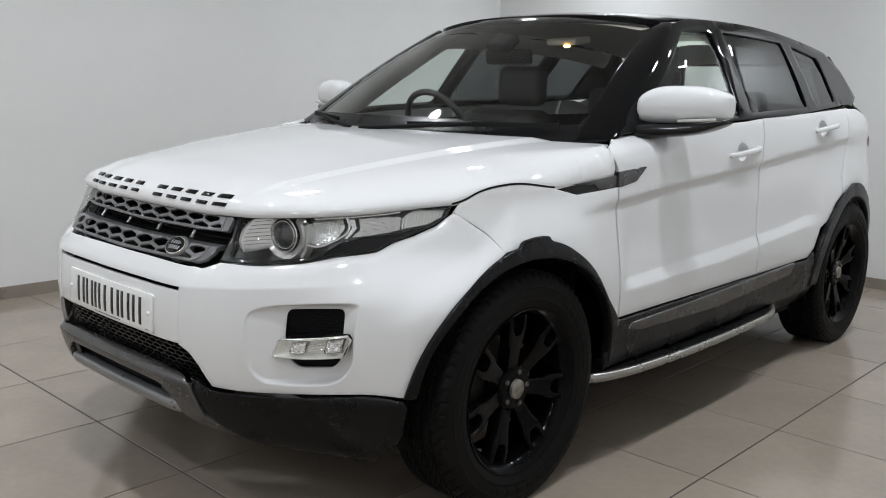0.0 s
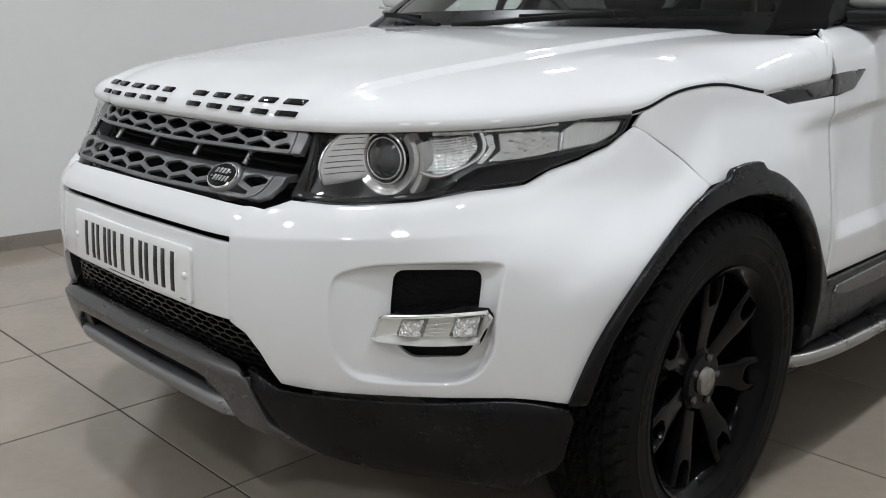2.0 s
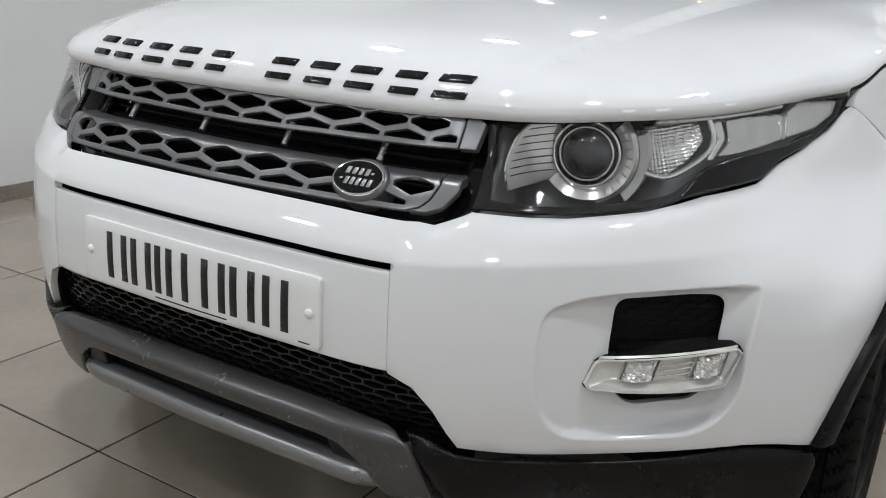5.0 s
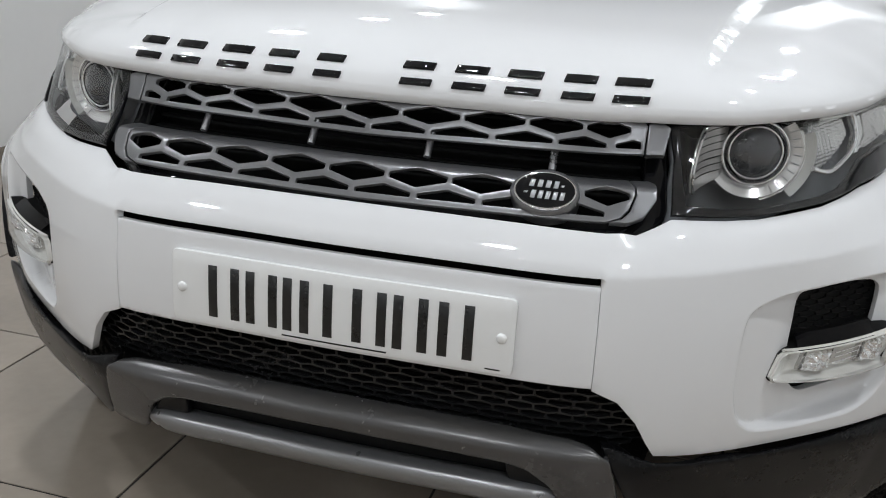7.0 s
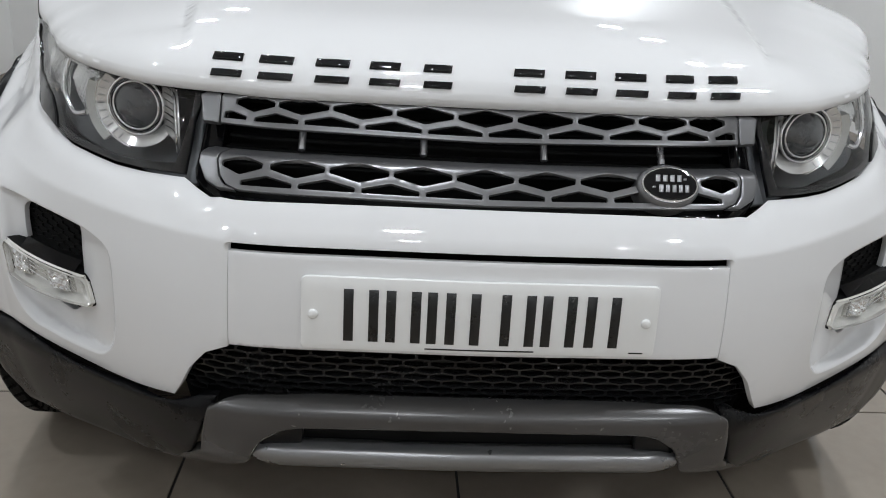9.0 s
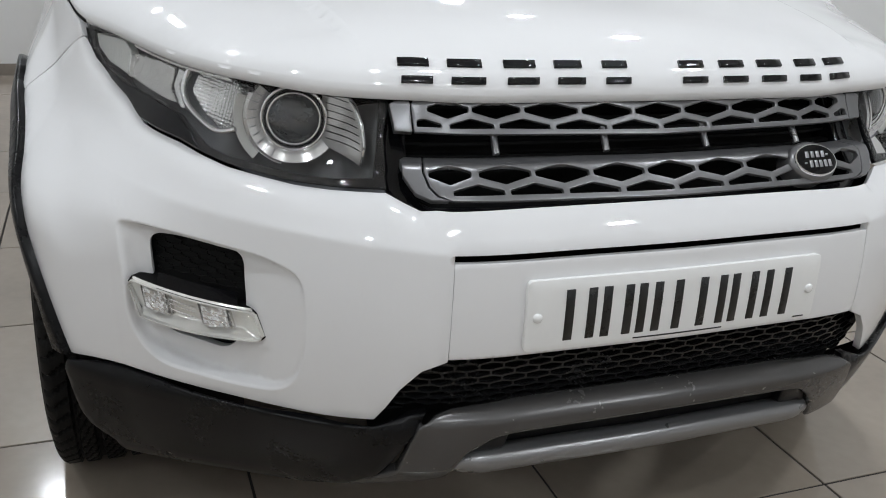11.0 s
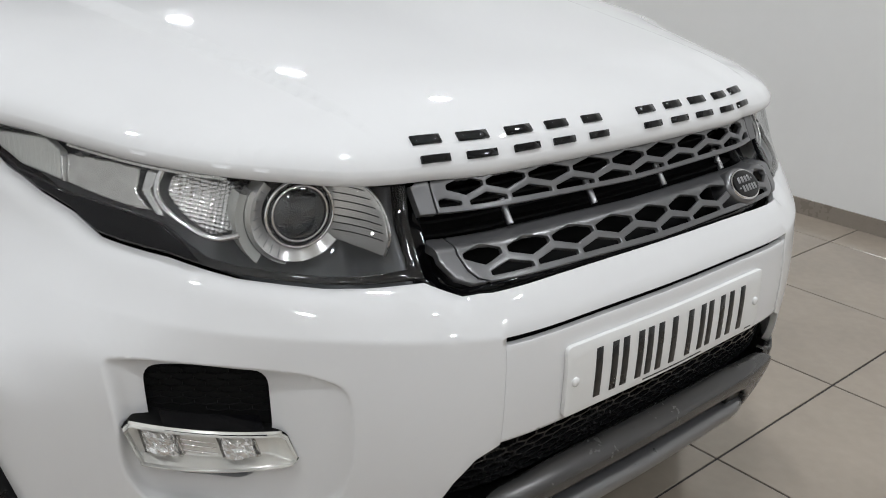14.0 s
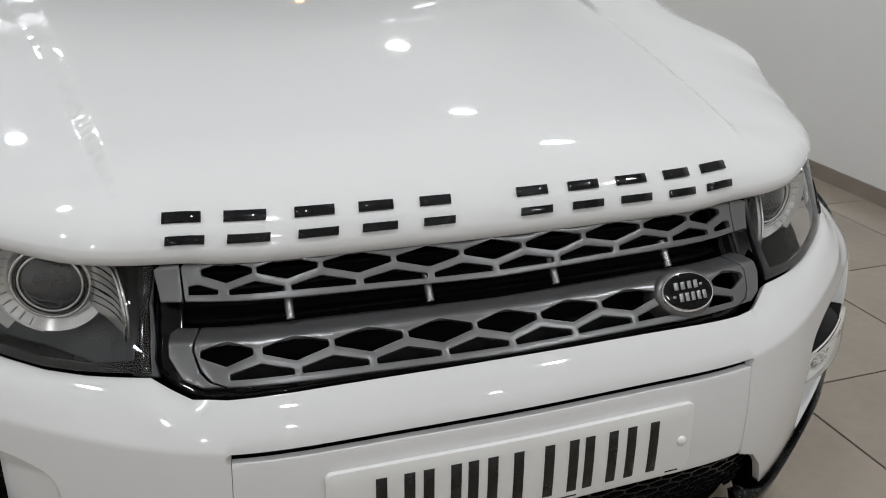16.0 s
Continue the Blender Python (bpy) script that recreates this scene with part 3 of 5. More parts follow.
# hood: a height field over its plan, rolled over at the edge
edge3 = np.concatenate([body(*np.array(curve2(LIP, 60)).T), body(*np.array(curve2(SHUT, 24)).T)[1:], body(np.linspace(1.66, 1.935, 8), np.linspace(.970, .995, 8))])
edge3[:, 2] += 0.001 + .011 * step(1.3, .9, edge3[:, 1] * 1.5 + .2)
edge3[:, 1] -= .014 * step(.74, .48, edge3[:, 0])  # the lip stands forward over the grille
gap = np.array([(.9095, 1.306, 1.010), (.905, 1.304, 1.040), (.895, 1.301, 1.058), (.880, 1.298, 1.073), (.862, 1.299, 1.085)])
edge3 = np.concatenate([edge3, gap])
top_z = spline([.05, .2, .35, .6, .9, 1.2, 1.5], [.955, .985, 1.008, 1.042, 1.076, 1.100, 1.116])
HOOD_ROLL = 0.22


def hood_ridge(y):
    """Edge of the raised middle of the hood, and the width of the slope beside it."""
    return .447 + .135 * (y - .2), .010 + .045 * np.clip(y - .2, 0, 2)


def hood(x, y):
    x, y = np.asarray(x, float), np.asarray(y, float)
    s = np.shape(x)
    p = np.stack([np.abs(x).ravel(), y.ravel() * np.ones(x.size)], -1)
    e = edge3[:, :2]
    best, ze = np.full(len(p), 9.0), np.zeros(len(p))
    for i in range(len(e) - 1):
        ab = e[i + 1] - e[i]
        t = np.clip(((p - e[i]) @ ab) / (ab @ ab), 0, 1)
        d = np.linalg.norm(p - e[i] - t[:, None] * ab, axis=1)
        z = edge3[i, 2] + t * (edge3[i + 1, 2] - edge3[i, 2])
        ze = np.where(d < best, z, ze)
        best = np.minimum(best, d)
    top = top_z(p[:, 1]) - (.075 - .045 * step(.1, 1.3, p[:, 1])) * p[:, 0] ** 2
    back = np.clip(p[:, 1] - .2, 0, 2)
    ridge, slope = hood_ridge(p[:, 1])
    top = top - .009 * np.clip(back / .10, 0, 1) * np.clip((p[:, 0] - ridge) / slope, 0, 1)
    rear = step(.85, 1.30, p[:, 1])
    r = np.clip(best / (HOOD_ROLL + .04 * step(.2, .5, p[:, 1]) * (1 - rear) - .13 * rear), 0, 1)
    z = ze + (top - ze) * (1 - (1 - r) ** 3) ** (.56 - .08 * rear)
    return np.stack([x.ravel(), p[:, 1], z], -1).reshape(s + (3,))


hood_half = [tuple(q) for q in edge3[:, :2]] + [(.852, 1.340), (.835, 1.374), (.785, 1.380), (.735, 1.350), (.66, 1.300), (.45, 1.215), (.2, 1.175), (0, 1.165)]
hood_half[0] = (0.0, hood_half[0][1])
dense = []
for k in (.0015, .004, .008, .013, .019, .027, .037, .05, .066):
    q = edge3[:-7, :2]
    tan = np.gradient(q, axis=0)
    nrm = np.stack([-tan[:, 1], tan[:, 0]], -1) / np.linalg.norm(tan, axis=1)[:, None]
    r = q + nrm * k
    dense += [tuple(v) for v in r] + [(-v[0], v[1]) for v in r]
for v in np.arange(.20, 1.27, .012):
    e, w = hood_ridge(v)
    dense += [(k * u, v) for u in (e - .005, e, e + w, e + w + .005) for k in (1, -1)]
hood_panel = solid("hood", patch(mirrored(hood_half), hood, res=.02, lip=.002, flange=.02, extra=dense, curl=[(.0005, .004), (.002, .008), (.004, .011), (.006, .013)]), PAINT, car, "white painted clamshell hood", angle=80)


# matt black cord along the shut line, drawn as the shadow in the gap
gap_line = body(*np.array(curve2(SHUT, 30)).T) - np.array([.002, 0, .003])
both("hood_gap_shadow", sweep([tuple(p) for p in gap_line], circle(.0036, 8)), DARK, car, "matt black strip standing in for the shadow between hood and fender")

# doors and sides
BELT = spline([1.85, 1.986, 2.778, 3.39, 4.08, 4.8], [1.098, 1.106, 1.150, 1.172, 1.205, 1.235])


creases = [(b, v) for b in np.arange(1.70, 4.08, .012) for h in (side_lines(b),) for v in (h[0] + .001, h[0] - .003, h[0] - .021, h[0] - .025, h[1] + .002, h[1] - .002, h[2] + .002, h[2] - .002)]


def handle_hole(a0, z0, w):
    """Outline of the finger bowl behind a door handle."""
    return [(a0 + w * .42 + .050 * math.cos(t), z0 + .012 + .036 * math.sin(t)) for t in np.linspace(0, 2 * math.pi, 28)[:-1]]


door_f = [(1.964, .505), (3.050, .502), (3.052, .70), (3.070, .97), (3.090, 1.10), (3.095, float(BELT(3.095)))] + [(u, float(BELT(u)) - .006) for u in np.linspace(2.95, 2.03, 11)] + [(1.985, 1.089), (1.955, 1.081), (1.938, 1.067), (1.934, 1.050), (1.949, 1.024), (1.964, .995), (1.964, .92), (1.964, .72)]
both("front_door", patch(door_f, body, res=.018, lip=.002, extra=creases, holes=[handle_hole(2.762, 1.017, .29)]), PAINT, car, "white painted front door")
door_r = [(3.058, .502), (3.60, .510), (3.665, .545), (3.72, .64), (3.80, .665), (3.90, .745), (3.995, .785), (4.003, .88), (4.06, 1.0), (4.075, float(BELT(4.075)))] + [(u, float(BELT(u))) for u in np.linspace(3.95, 3.103, 8)] + [(3.098, 1.10), (3.078, .97), (3.060, .70)]
both("rear_door", patch(door_r, body, res=.022, lip=.002, extra=creases, holes=[handle_hole(3.640, 1.098, .23)]), PAINT, car, "white painted rear door")
quarter = [(4.068, 1.0), (4.01, .88), (4.00, .785), (4.05, .795), (4.14, .825), (4.24, .825), (4.32, .795), (4.43, .705), (4.52, .575), (4.56, .45), (4.9, .45), (4.9, 1.00), (4.72, 1.04), (4.58, 1.085), (4.46, 1.135), (4.34, 1.178), (4.22, 1.20), (4.083, 1.202)]
both("rear_quarter_panel", patch(quarter, body, res=.04), PAINT, car, "white painted rear quarter panel")
solid("tail", patch([(4.9, .35), (5.95, .35), (5.95, 1.0), (4.9, 1.0)], body, res=.06), PAINT, car, "white painted tail end")
solid("tail", flip(patch([(4.9, .35), (5.95, .35), (5.95, 1.0), (4.9, 1.0)], body, res=.06)), PAINT, car, "white painted tail end")
sill = [(1.90, .36), (1.93, .43), (1.968, .497), (3.60, .500), (3.66, .530), (3.69, .44), (3.72, .30), (3.60, .27), (1.92, .27)]
both("sill", patch(sill, pushed(body, lambda a, z: -0.008 + .03 * step(.36, .27, z)), res=.03, lip=.005), PLASTIC, car, "black plastic sill with a grey insert")


def wheel_arch(outer, inner, crest=(0, 0)):
    """Flared trim round a wheel; a raised step on its crest covers the fixing."""
    o = [(u, v + .013 * float(step(crest[0], crest[0] + .018, u) * step(crest[1] + .018, crest[1], u))) for u, v in curve2(outer, 140)]
    i = curve2(inner, 30)
    return patch(o + i[::-1], pushed(body, -0.014), res=.014, lip=.005, flange=.028)


both("wheel_arch_trim", wheel_arch(ARCH_OUT + [(1.935, .40), (1.93, .36)], ARCH_IN, (1.456, 1.578)), PLASTIC, car, "black grained plastic wheel arch trim")
REAR_OUT = [(3.665, .36), (3.685, .46), (3.745, .593), (3.86, .708), (4.02, .790), (4.14, .822), (4.24, .822), (4.32, .79), (4.43, .70), (4.52, .57), (4.56, .45), (4.57, .36)]
REAR_IN = [(3.755, .36), (3.765, .46), (3.81, .56), (3.90, .66), (4.03, .74), (4.14, .762), (4.26, .74), (4.38, .66), (4.46, .55), (4.50, .45), (4.51, .36)]
both("wheel_arch_trim", wheel_arch(REAR_OUT, REAR_IN), PLASTIC, car, "black grained plastic wheel arch trim")


# ---- greenhouse: windscreen, roof, pillars, side windows ----
def windscreen(u, v):
    """u -1 to 1 across, v 0 at the hood to 1 at the roof."""
    u, v = np.asarray(u, float), np.asarray(v, float)
    x = u * (.745 + (.600 - .745) * v)
    y = (1.155 + .175 * u ** 2) * (1 - v) + (1.93 + .115 * u ** 2) * v
    z = 1.085 * (1 - v) + (1.572 - .045 * u ** 2) * v + .030 * np.sin(math.pi * np.clip(v, 0, 1))
    return np.stack([x, y, z + 0 * u], -1)


solid("windscreen", patch([(-.985, .01), (.985, .01), (.985, .985), (-.985, .985)], windscreen, res=.06, flange=.005, sign=1), GLASS, car, "clear laminated windscreen")

roof_z = spline([1.9, 2.1, 2.4, 2.8, 3.3, 3.8, 4.15], [1.565, 1.596, 1.615, 1.615, 1.585, 1.525, 1.46])
roof_half = spline([1.9, 2.05, 2.5, 3.2, 4.15], [.58, .605, .635, .625, .54])


def roof(x, y):
    x, y = np.asarray(x, float), np.asarray(y, float)
    w = roof_half(y)
    return np.stack([x, y + 0 * x, roof_z(y) - .050 * (np.abs(x) / w) ** 2.6], -1)


solid("roof", patch(mirrored([(0, 1.935), (.3, 1.965), (.56, 2.04), (.60, 2.06), (.635, 2.5), (.625, 3.2), (.56, 3.85), (.48, 4.02), (0, 4.10)]), roof, res=.05, flange=.03), ROOF_BLACK, car, "black gloss painted roof")


def flank(y, z):
    """Side glazing, leaning in from the belt to the roof rail."""
    y, z = np.asarray(y, float), np.asarray(z, float)
    zb = BELT(y + .635)
    k = (z - zb) / .42
    return np.stack([.892 - .055 * step(1.95, 1.35, y) - .13 * step(2.7, 4.3, y) - .225 * k - .045 * k ** 2, y, z], -1)


def rail(y):
    return float(roof_z(y)) - .058


def bely(y):
    return float(BELT(y + .635))


fy = np.linspace(2.08, 3.72, 12)
# black panel that carries the pillars and roof rail, with the window openings cut through
shell = [(1.385, 1.092), (1.50, 1.170), (1.72, 1.315), (1.98, 1.478), (2.08, 1.533)] + [(y, rail(y) + .012) for y in fy[1:]] + [(3.86, 1.40), (3.90, 1.26), (3.80, bely(3.80))] + [(y, bely(y) + .004) for y in np.linspace(3.7, 1.48, 14)]
win_f = rounded([(1.535, bely(1.535) + .028), (2.27, bely(2.27) + .028), (2.36, rail(2.36) - .040), (2.12, rail(2.12) - .038)], .02, 3)
win_r = rounded([(2.37, bely(2.37) + .028), (2.98, bely(2.98) + .028), (3.02, 1.34), (3.06, rail(3.06) - .040), (2.47, rail(2.47) - .038)], .02, 3)
win_q = rounded([(3.12, bely(3.12) + .028), (3.46, bely(3.46) + .030), (3.52, rail(3.52) - .055), (3.18, rail(3.18) - .040)], .02, 3)
both("window_surround", patch(shell, flank, res=.04, holes=[win_f, win_r, win_q], flange=.02), ROOF_BLACK, car, "black gloss pillars and window surround")
both("front_side_window", patch(win_f, pushed(flank, .006), res=.06, lip=.001, flange=.003), SIDE_GLASS, car, "green-tinted side window glass")
both("rear_side_window", patch(win_r, pushed(flank, .006), res=.06, lip=.001, flange=.003), TINT, car, "dark privacy glass")
both("quarter_window", patch(win_q, pushed(flank, .006), res=.06, lip=.001, flange=.003), TINT, car, "dark privacy glass")


# A-pillar skin between windscreen and side panel
def pillar(s, t):
    """s 0 at the windscreen to 1 at the side panel, t up the pillar."""
    s, t = np.asarray(s, float), np.asarray(t, float)
    a = windscreen(.975 + 0 * t, t)
    yy = 1.388 + (2.08 - 1.388) * t
    b = flank(yy, 1.094 + (1.533 - 1.094) * t + .004 * np.sin(math.pi * t))
    m = a + (b - a) * s[..., None]
    m[..., 0] += .012 * np.sin(math.pi * s)
    m[..., 2] += .006 * np.sin(math.pi * s)
    return m


both("a_pillar", patch([(0, .0), (1, .0), (1, 1), (0, 1)], pillar, res=.08, lip=.002, flange=.01, sign=1), ROOF_BLACK, car, "black gloss windscreen pillar")


# ---- wheels ----
HUBS = ((.915, .835), (-.915, .835), (.915, 3.495), (-.915, 3.495))
AXLE = .362


def tyre_mesh():
    """Road tyre: shoulder blocks, two ribs and slanted sipes between grooves."""
    prof = [(.243, .086), (.250, .094), (.262, .102), (.280, .108), (.283, .1095), (.286, .1085), (.296, .1105), (.2975, .1106), (.305, .1113), (.3125, .1110), (.314, .1110), (.319, .1118), (.321, .1126), (.323, .1112), (.327, .110), (.338, .1085), (.346, .1065), (.352, .104), (.357, .101), (.361, .0975), (.364, .0935)]
    tread = [(.3665 + .0015 * (1 - (x / .09) ** 2), x) for x in np.linspace(.090, -.090, 47)]
    line = prof + tread + [(r, -x) for r, x in prof[::-1]]
    n = 384
    rows = []
    for i in range(n):
        a = 2 * math.pi * i / n
        row = []
        for r, x in line:
            ax = abs(x)
            if .297 < r < .313 and i % 128 < 60 and i % 10 < 7:
                x += math.copysign(.0014, x)  # raised blank bars on the sidewall
            if r > .3655:
                if min(abs(ax - .024), abs(ax - .062)) < .0045:
                    r -= .009
                elif ax > .062 and (i + int(round(ax * 120))) % 6 < 1:
                    r -= .008
                elif ax < .062 and (i + int(round(x * 420))) % 6 < 1:
                    r -= .008
            elif r > .350 and i % 6 < 1:
                r -= .0075
            elif .338 < r < .350 and i % 12 < 1:
                r -= .002
            row.append((x, r * math.cos(a), r * math.sin(a)))
        rows.append(row)
    return mesh_of("tyre", *grid_mesh(rows, close_u=True))


def spoke_mesh():
    """One of seven spokes, split by a slot into two prongs towards the rim."""
    out = [(-.024, .050), (-.025, .10), (-.029, .135), (-.040, .165), (-.043, .237), (-.020, .240), (.020, .240), (.043, .237), (.040, .165), (.029, .135), (.025, .10), (.024, .050)]
    slot = rounded([(-.012, .172), (.012, .172), (.023, .190), (.026, .236), (-.026, .236), (-.023, .190)], .004, 3)

    def face(u, v):
        u, v = np.asarray(u, float), np.asarray(v, float)
        return np.stack([.058 + .026 * step(.05, .23, v) - 5.0 * np.clip(np.abs(u) - .012, 0, 1) ** 2, u, v + 0 * u], -1)
    me = mesh_of("spoke", *patch(out, face, res=.009, lip=.0025, flange=.045, holes=[slot], sign=1))
    me.set_sharp_from_angle(angle=radians(72))
    return me


TYRE, SPOKE = tyre_mesh(), spoke_mesh()
RIM_MESH = mesh_of("wheel", *turned([(.250, .100), (.256, .103), (.256, .096), (.243, .090), (.232, .080), (.226, .060), (.222, .0), (.222, -.09), (.228, -.095), (.226, -.09), (.218, 0.0), (.220, .055), (.228, .078), (.240, .092), (.250, .100)], 72))
HUB_MESH = mesh_of("hub", *turned([(.0, .070), (.062, .068), (.070, .060), (.072, .02), (.0, .02)], 40))
CAP_MESH = mesh_of("center_cap", *turned([(.0, .081), (.026, .080), (.0295, .078), (.031, .066)], 32))
NUT_MESH = mesh_of("wheel_nut", *turned([(.0, .074), (.007, .074), (.0095, .071), (.0095, .060)], 6))
DISC_MESH = mesh_of("brake_disc", *turned([(.07, .0), (.155, .0), (.157, -.003), (.157, -.022), (.07, -.022), (.07, .0)], 48))


def wheel(x, y):
    w = solid("wheel", RIM_MESH, RIM, car, "black multi-spoke alloy wheel")
    w.location = (math.copysign(abs(x) - .08, x), y, AXLE)
    turn = 3.0 if x > 0 and y < 2 else random.uniform(0, 50)
    w.rotation_euler = (radians(turn if x > 0 else -turn), 0, 0 if x > 0 else math.pi)
    solid("tyre", TYRE, RUBBER, w, "black road tyre")
    solid("hub", HUB_MESH, RIM, w)
    solid("center_cap", CAP_MESH, WORN, w, "worn silver centre cap")
    solid("brake_disc", DISC_MESH, IRON, w, "bare iron brake disc")
    for i in range(7):
        solid("spoke", SPOKE, RIM, w).rotation_euler = (2 * math.pi * i / 7, 0, 0)
    for i in range(5):
        a = 2 * math.pi * i / 5
        solid("wheel_nut", NUT_MESH, GREY, w).location = (0, .052 * math.cos(a), .052 * math.sin(a))


for hx, hy in HUBS:
    wheel(hx, hy)


# ---- front details ----
def honeycomb(region, surf, cw, ch, wall=.0016, depth=.012):
    """A honeycomb of flat hexagons: each cell a rim with inner walls."""
    r = np.asarray(region, float)
    lo, hi = r.min(0), r.max(0)
    ps, fs = [], []
    rows = int((hi[1] - lo[1]) / (ch * .75)) + 2
    cols = int((hi[0] - lo[0]) / cw) + 2
    cells = [(lo[0] + (c + .5 * (k % 2)) * cw, lo[1] + k * ch * .75) for k in range(rows) for c in range(cols)]
    ok = inside(region, cells)
    hexa = [(.5, -.25), (.5, .25), (0, .5), (-.5, .25), (-.5, -.25), (0, -.5)]
    for (u, v), good in zip(cells, ok):
        if not good:
            continue
        n = len(ps)
        for kx, ky, d in ((1, 1, 0), (1 - 2 * wall / cw, 1 - 2 * wall / ch, 0), (1 - 2 * wall / cw, 1 - 2 * wall / ch, depth)):
            ps += [(u + hx * cw * kx, v + hy * ch * ky, d) for hx, hy in hexa]
        for i in range(6):
            j = (i + 1) % 6
            fs += [(n + i, n + j, n + 6 + j, n + 6 + i), (n + 6 + i, n + 6 + j, n + 12 + j, n + 12 + i)]
    q = np.array(ps)
    pos = surf(q[:, 0], q[:, 1]) - chart_normal(surf, q[:, :2]) * q[:, 2:3]
    return pos.tolist(), fs


solid("lower_grille", honeycomb(mirrored([(0, .452), (.36, .450), (.40, .446), (.43, .436), (.47, .428), (.47, .545), (0, .555)]), pushed(body, .030), .040, .0165, .0020), MESH, car, "black plastic honeycomb lower grille", smooth=False)

# number plate: blank bars in place of its characters
plate = solid("number_plate", patch(rounded([(-.26, .556), (.26, .556), (.26, .667), (-.26, .667)], .010, 4), pushed(body, -.007), res=.02, lip=.0012, flange=.006), PLATE, car, "white number plate with black bars and screw caps")
for cx in (-.2425, .2425):
    c = body(np.array([cx]), np.array([.611]))[0]
    solid("screw_cap", moved(turned([(0, -.004), (.005, -.0035), (.007, -.002), (.0075, .002)], 20), Matrix.Translation((c[0], c[1] - .0075, c[2])) @ Matrix.Rotation(radians(90), 4, "Z")), PLATE, plate, "white plastic screw cap")
for cx, wide in ((-.1736, 1), (-.1127, 1), (-.0715, 0), (-.027, 1), (.053, 1), (.113, 1), (.178, 1)):
    bars = [(-.025, -.011), (.011, .025)] if wide else [(-.007, .007)]
    solid("character_bar", join(*[patch([(cx + l, .571), (cx + r, .571), (cx + r, .650), (cx + l, .650)], pushed(body, -.0082), res=.03, lip=.0003, flange=.0014) for l, r in bars]), INK, plate, "plain black bars")
solid("small_print_bar", patch([(-.08, .5612), (.08, .5612), (.08, .5634), (-.08, .5634)], pushed(body, -.0077), res=.03, lip=.0002, flange=.0009), INK, plate, "thin black bar of small print")
solid("small_print_bar", patch([(.222, .5620), (.243, .5620), (.243, .5640), (.222, .5640)], pushed(body, -.0077), res=.03, lip=.0002, flange=.0009), INK, plate, "thin black bar of small print")

# grille struts
for u in (-.276, -.093, .093, .276):
    p = body(np.array([u, u]), np.array([.819, .850])) + np.array([0, .020, 0])
    solid("grille_strut", sweep([p[0], p[1]], circle(.0055, 12), up=(0, 1, 0)), STRUT, car, "bright metal strut between the grille bars")
rad = []
for k in range(7):
    z = .79 + .016 * k
    q = body(np.linspace(-.42, .42, 30), np.full(30, z)) + np.array([0, .075, 0])
    rad.append(sweep(q, [(-.008, -.002), (.008, -.002), (.008, .002), (-.008, .002)]))
solid("radiator_slats", join(*rad), DARK, car, "dark slats behind the grille")


# oval badge on the lower grille bar, its lettering as plain bars
def disc_on(u, z, ru, rz, surf, depth, mat, name, parent, label="", lip=.002, bulge=0.0):
    ell = [(u + ru * math.cos(t), z + rz * math.sin(t)) for t in np.linspace(0, 2 * math.pi, 40)[:-1]]
    f = pushed(surf, lambda a, b: depth - bulge * (1 - np.clip(((a - u) / ru) ** 2 + ((b - z) / rz) ** 2, 0, 1)))
    return solid(name, patch(ell, f, res=.006, lip=lip, flange=.03), mat, parent, label)


BU, BZ = .276, .7955
badge = disc_on(BU, BZ, .0515, .0265, body, -.013, SILVER, "badge_boss", car, "dark silver boss with an oval badge", .008)
disc_on(BU, BZ - .001, .0455, .0215, body, -.0152, CHROME, "badge_rim", badge, "thin chrome oval rim", .001)
disc_on(BU, BZ - .001, .0430, .0198, body, -.0162, GLOSS, "badge_face", badge, "black oval face", .001)
for du, dz, w, h in [(-.0200 + .0116 * k, .0055, .0044, .0042) for k in range(4)] + [(-.0165 + .0104 * k, -.0070, .0041, .0045) for k in range(5)] + [(.0240, .0045, .0034, .0012), (-.0275, -.0055, .0034, .0012)]:
    solid("badge_bar", patch([(BU + du - w, BZ + dz - h), (BU + du + w - .0016, BZ + dz - h), (BU + du + w, BZ + dz + h), (BU + du - w + .0016, BZ + dz + h)], pushed(body, -.0170), res=.01, lip=.0003, flange=.001), STRUT, badge, "plain silver bar")


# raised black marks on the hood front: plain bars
def hood_front(u, z):
    """The hood's front face by width and height."""
    u, z = np.broadcast_arrays(np.asarray(u, float), np.asarray(z, float))
    lo, hi = np.interp(np.abs(u), edge3[:60, 0], edge3[:60, 1]) + .001, np.full(u.shape, .0)
    hi = lo + .15
    for _ in range(26):
        m = (lo + hi) / 2
        low = hood(u, m)[..., 2] < z
        lo, hi = np.where(low, m, lo), np.where(low, hi, m)
    return np.stack([u, lo, z], -1)


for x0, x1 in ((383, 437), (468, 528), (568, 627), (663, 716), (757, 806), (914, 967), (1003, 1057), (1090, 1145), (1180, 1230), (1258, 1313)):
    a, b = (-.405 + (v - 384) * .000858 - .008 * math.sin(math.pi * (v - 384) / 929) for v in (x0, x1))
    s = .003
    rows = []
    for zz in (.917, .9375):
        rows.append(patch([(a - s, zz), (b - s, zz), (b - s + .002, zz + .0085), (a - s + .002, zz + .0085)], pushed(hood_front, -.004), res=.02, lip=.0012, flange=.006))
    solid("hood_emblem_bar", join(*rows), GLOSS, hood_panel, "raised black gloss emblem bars")

